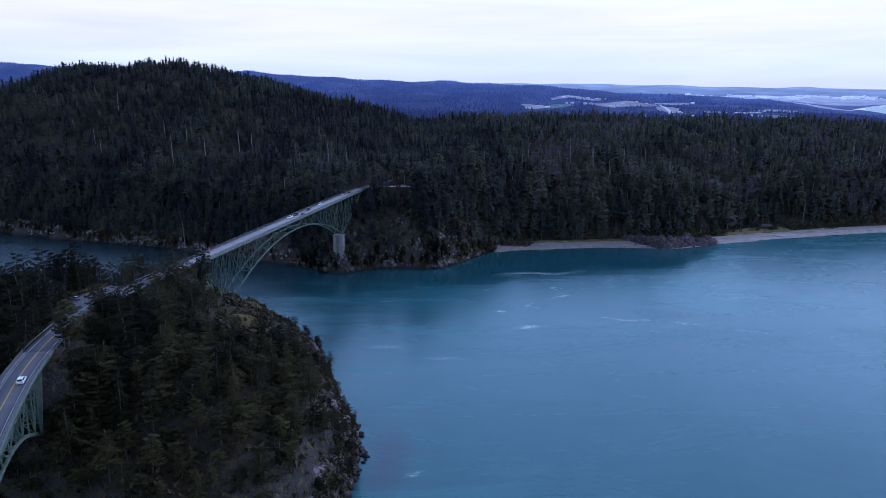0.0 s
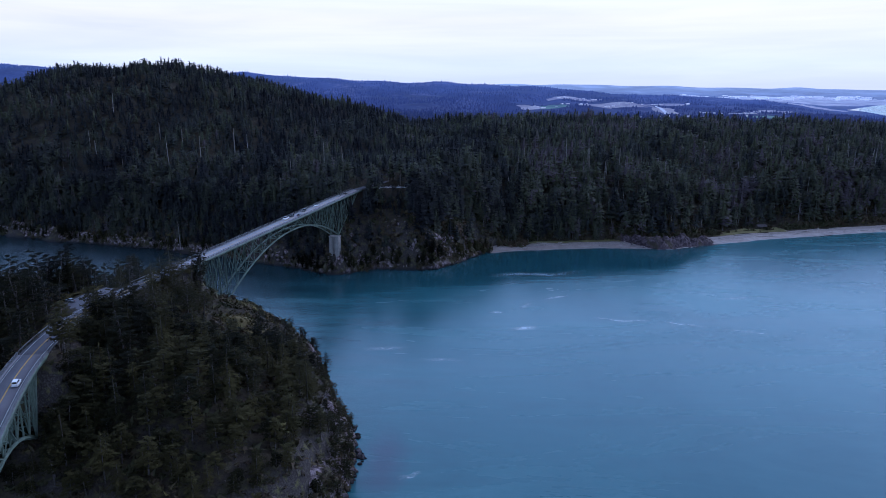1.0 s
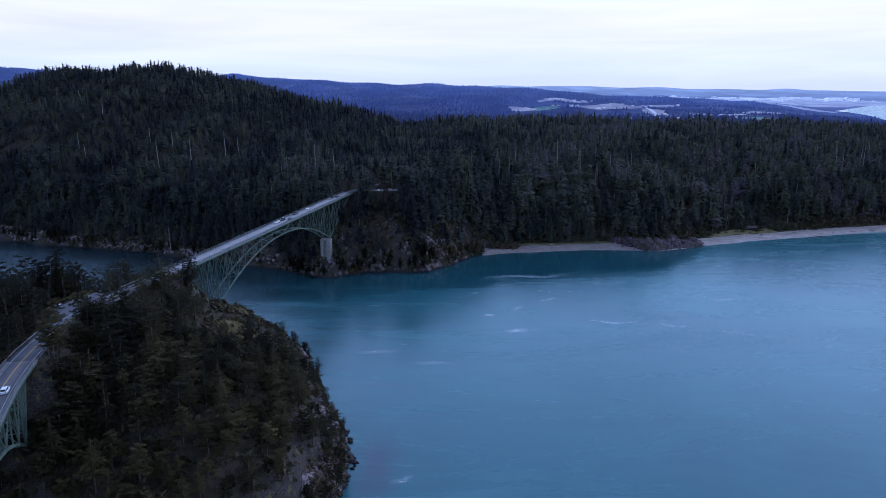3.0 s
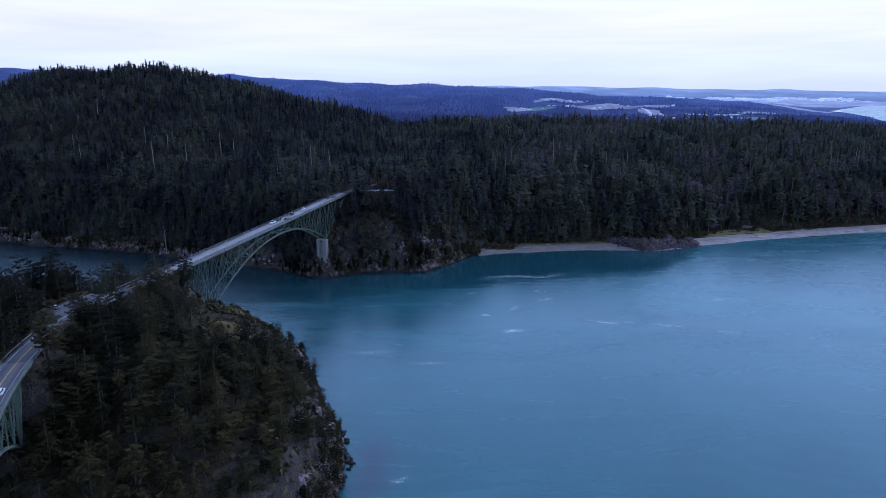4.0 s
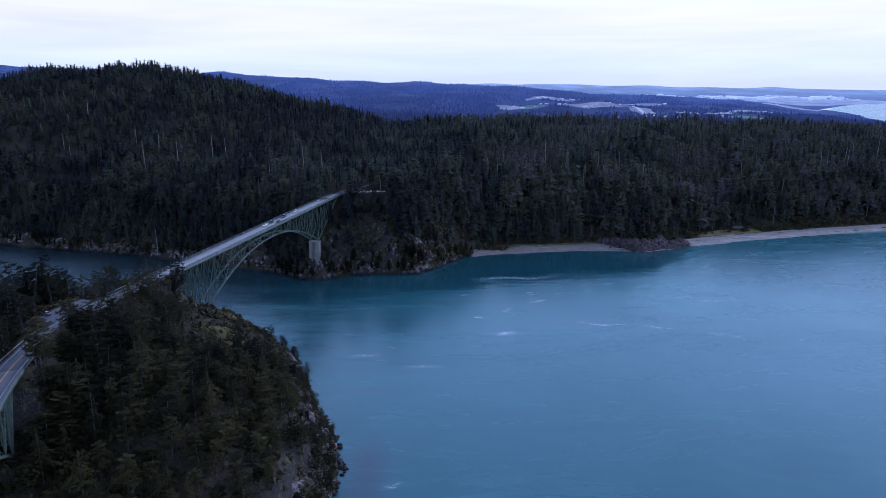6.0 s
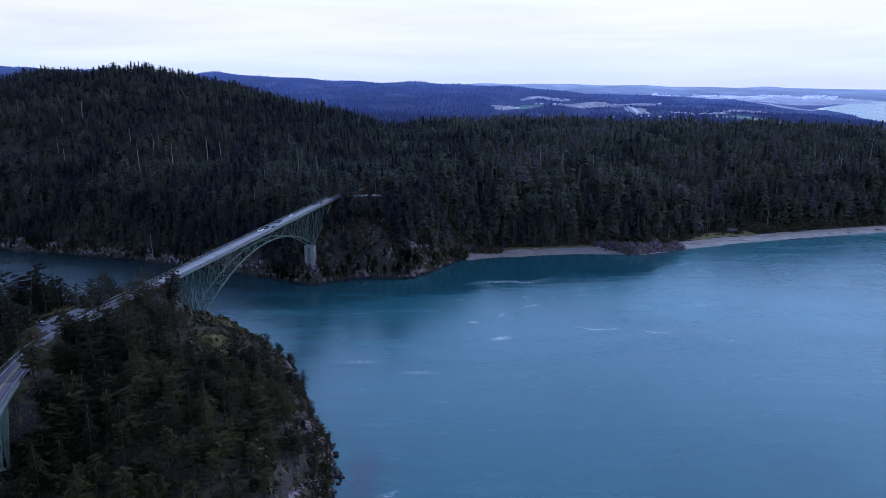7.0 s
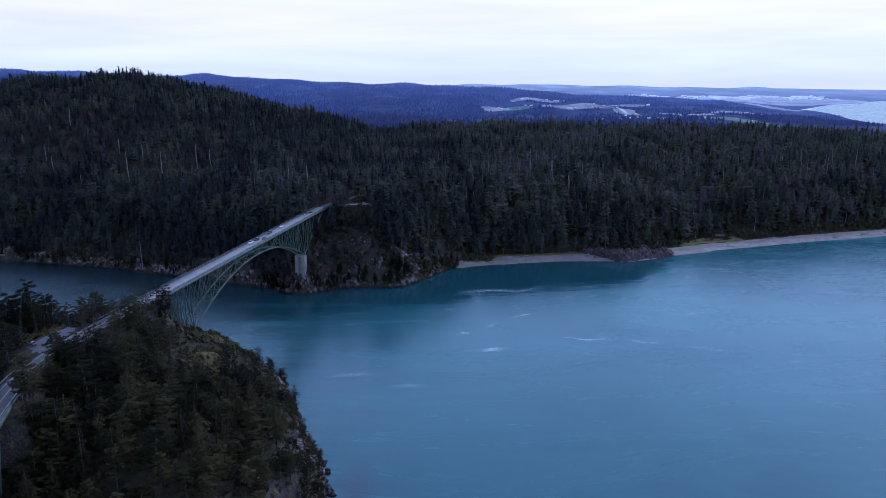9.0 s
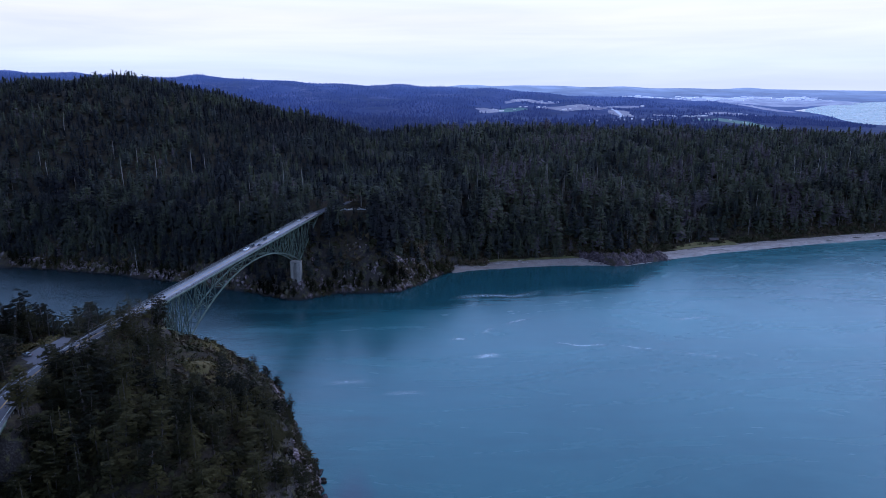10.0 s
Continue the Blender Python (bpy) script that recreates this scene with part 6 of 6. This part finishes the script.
def car(colour, kind, at_, heading, label):
    """A car facing its own +x. kind: sedan, suv or pickup."""
    ob = empty("pickup_truck" if kind == "pickup" else "car", (0, 0, 0))
    mat = PAINTS[colour]
    L, W, belt, roof = {"sedan": (4.6, 0.90, 0.92, 1.44), "suv": (4.7, 0.95, 1.05, 1.74), "pickup": (5.7, 1.0, 1.10, 1.88)}[kind]
    h = L / 2
    body = [(-h, W * 0.88, 0.42, belt * 0.86), (-h + 0.12, W * 0.96, 0.30, belt * 0.96), (-h * 0.5, W, 0.26, belt), (h * 0.4, W, 0.26, belt), (h - 0.5, W * 0.96, 0.28, belt * 0.86), (h - 0.06, W * 0.86, 0.34, belt * 0.72), (h, W * 0.8, 0.42, belt * 0.62)]
    part("body", loft(body), mat, ob)
    c0, c1 = {"sedan": (-h * 0.72, h * 0.34), "suv": (-h * 0.94, h * 0.36), "pickup": (-h * 0.12, h * 0.48)}[kind]
    s0 = 0.55 if kind == "sedan" else 0.18
    cab = [(c0, W * 0.84, belt - 0.05, belt + 0.03), (c0 + s0, W * 0.76, belt - 0.05, roof - 0.04), ((c0 + c1) / 2, W * 0.77, belt - 0.05, roof), (c1 - 0.75, W * 0.75, belt - 0.05, roof - 0.03), (c1, W * 0.82, belt - 0.05, belt + 0.02)]
    part("cabin", loft(cab), mat, ob)

    def pane(name, quad):
        bm = bmesh.new()
        vs = [bm.verts.new(p) for p in quad]
        f = bm.faces.new(vs)
        ext = bmesh.ops.extrude_face_region(bm, geom=[f])
        bmesh.ops.translate(bm, vec=Vector((0, 0, 0.015)), verts=[v for v in ext["geom"] if isinstance(v, bmesh.types.BMVert)])
        part(name, bm, M_GLASS, ob)

    zt, zb = roof - 0.10, belt + 0.06
    pane("windscreen", [(c1 - 0.02, -W * 0.70, zb), (c1 - 0.02, W * 0.70, zb), (c1 - 0.66, W * 0.62, zt + 0.03), (c1 - 0.66, -W * 0.62, zt + 0.03)])
    pane("rear_window", [(c0 + 0.0, W * 0.70, zb), (c0 + 0.0, -W * 0.70, zb), (c0 + s0 - 0.05, -W * 0.62, zt), (c0 + s0 - 0.05, W * 0.62, zt)])
    for sg in (-1, 1):
        pane("side_window", [(c0 + s0, sg * W * 0.835, zb), (c1 - 0.35, sg * W * 0.835, zb), (c1 - 0.85, sg * W * 0.785, zt), (c0 + s0 + 0.12, sg * W * 0.785, zt)])
        for name, x, mt in (("headlight", h - 0.06, M_LAMP), ("tail_light", -h + 0.04, M_TAIL)):
            bm = bmesh.new()
            add_box(bm, (x, sg * W * 0.68, belt * (0.58 if x > 0 else 0.78)), (0.14, 0.34, 0.16))
            bmesh.ops.bevel(bm, geom=list(bm.edges), offset=0.03, segments=1, affect="EDGES")
            part(name, bm, mt, ob)
        for x in (-h * 0.62, h * 0.62):
            m = Matrix.Translation((x, sg * W * 0.90, 0.34)) @ Matrix.Rotation(radians(90), 4, "X")
            bm = bmesh.new()
            bmesh.ops.create_cone(bm, cap_ends=True, segments=14, radius1=0.34, radius2=0.34, depth=0.24, matrix=m)
            wheel = part("wheel", bm, M_TYRE, ob)
            bm = bmesh.new()
            bmesh.ops.create_cone(bm, cap_ends=True, segments=10, radius1=0.21, radius2=0.21, depth=0.26, matrix=m)
            part("rim", bm, M_RIM, wheel)
    if kind == "pickup":
        bm = bmesh.new()
        add_box(bm, (-h * 0.55, 0, belt + 0.012), (h * 0.75, W * 1.55, 0.05))
        part("bed_liner", bm, M_TYRE, ob)
        for sg in (-1, 1):
            bm = bmesh.new()
            add_box(bm, (-h * 0.55, sg * W * 0.9, belt + 0.12), (h * 0.82, 0.12, 0.3))
            part("bed_side", bm, mat, ob)
    ob.matrix_basis = Matrix.Translation(at_) @ Matrix.Rotation(radians(heading), 4, "Z")
    tagged(ob, label, "truck" if kind == "pickup" else "car")
    return ob


def on_road(y, lane, toward):
    g = float(road_x(y + 1) - road_x(y - 1)) / 2
    return (float(road_x(y)) + lane, y, DECK_Z + 0.02), math.degrees(math.atan2(toward, g * toward))


for colour, kind, yy, lane, toward, label in (("white", "pickup", 434.5, -1.75, -1, "white pickup truck driving over the long bridge"), ("dark", "suv", 443.5, -1.75, -1, "dark car following a white pickup on the bridge"),
                                              ("dark", "suv", 464.0, -1.75, -1, "black car on the long bridge"), ("white", "sedan", 485.0, -1.75, -1, "white car on the long bridge"),
                                              ("silver", "sedan", 529.0, -1.75, -1, "silver car near the far bridge end"), ("grey", "sedan", 447.0, 1.75, 1, "grey car driving away over the bridge"),
                                              ("white", "suv", 183.0, 1.8, 1, "white car driving onto the island")):
    car(colour, kind, *on_road(yy, lane, toward), label)
car("grey", "sedan", (-146.2, 261.5, DECK_Z - 0.14), 150, "dark car parked on the pull-out")
for k, (xx, yy, colour) in enumerate(((-49, 577, "white"), (-46, 579, "silver"), (-43, 577.5, "white"), (-40, 579.5, "white"), (-37, 578, "dark"), (-34, 580, "white"), (-31, 578.5, "silver"), (-28, 580.5, "white"))):
    car(colour, "suv" if k % 2 else "sedan", (xx, yy, float(land(xx, yy)) + 0.02), 60, "parked car glimpsed through trees beyond the bridge")


# ---- foam on the water ----
def foam_build(nt, p):
    n = noise_tex(nt, 0.5, 6, 0.7, node(nt, "ShaderNodeMapping", {"Vector": place(nt), "Rotation": (0, 0, 0.2), "Scale": (0.5, 1.6, 1.0)}).outputs["Vector"], 1.0)
    edge = node(nt, "ShaderNodeAttribute", attribute_name="tint").outputs["Fac"]
    a = math_node(nt, "MULTIPLY", grey(nt, n, 0.40, 0.58), edge)
    nt.links.new(a, p.inputs["Alpha"])


M_FOAM = material("thin_foam", foam_build, Base_Color=(0.75, 0.85, 0.9, 1), Roughness=0.8)


def foam(points, width, strength, label):
    """A soft-edged ribbon of foam lying on the water."""
    pts = np.array(points, float)
    t = np.linspace(0, len(pts) - 1, 24)
    X, Y = np.interp(t, range(len(pts)), pts[:, 0]), np.interp(t, range(len(pts)), pts[:, 1])
    Y = Y + 0.8 * np.sin(t * 5)
    gx_, gy_ = np.gradient(X), np.gradient(Y)
    L = np.hypot(gx_, gy_)
    V, E, F = [], [], []
    for k, o in enumerate(np.linspace(-1, 1, 5)):
        V.append(np.stack([X - gy_ / L * o * width, Y + gx_ / L * o * width, np.full(24, 0.03)], 1))
        E.append((1 - o * o) * np.sin(np.linspace(0.05, math.pi - 0.05, 24)) * strength)
    for k in range(4):
        for j in range(23):
            F.append((k * 24 + j, k * 24 + j + 1, (k + 1) * 24 + j + 1, (k + 1) * 24 + j))
    ob = mesh_np("foam_streak", np.concatenate(V), np.array(F), [M_FOAM])
    ob.data.attributes.new("tint", "FLOAT", "POINT").data.foreach_set("value", np.concatenate(E).astype(np.float32))
    ob.visible_shadow = False
    tagged(ob, label, "foam", kind="stuff")


for points, width, strength in (([(31, 413), (42, 415)], 1.6, 1.0), ([(42, 381), (50, 386), (60, 384)], 3.0, 0.75), ([(94, 404), (112, 398), (133, 397)], 1.1, 1.0), ([(135, 396), (146, 392), (158, 387)], 0.9, 0.9),
                                ([(160, 384), (200, 372)], 1.0, 0.5), ([(-15, 224), (-10, 227), (-7, 228)], 1.3, 0.4), ([(38, 500), (60, 507), (85, 503), (112, 513)], 3.4, 0.28), ([(-42, 350), (-30, 354), (-18, 352)], 2.4, 0.3),
                                ([(-12, 335), (0, 338), (14, 334)], 2.5, 0.25), ([(70, 440), (90, 452)], 2.0, 0.4), ([(185, 440), (215, 446)], 2.5, 0.4), ([(52, 420), (62, 436)], 2.0, 0.4)):
    foam(points, width * 1.25, min(1.0, strength * 1.25), "pale streak of foam drifting on the tide")
for x0, x1, strength in ((252, 330, 0.8), (322, 420, 0.9), (410, 520, 0.9), (510, 620, 0.8), (60, 150, 0.35)):
    xs = np.linspace(x0, x1, 8)
    ys = np.interp(xs, [p[0] for p in COAST], [p[1] for p in COAST]) - 0.8
    foam(list(zip(xs, ys)), 1.3, strength, "thin white line of foam along the water's edge")
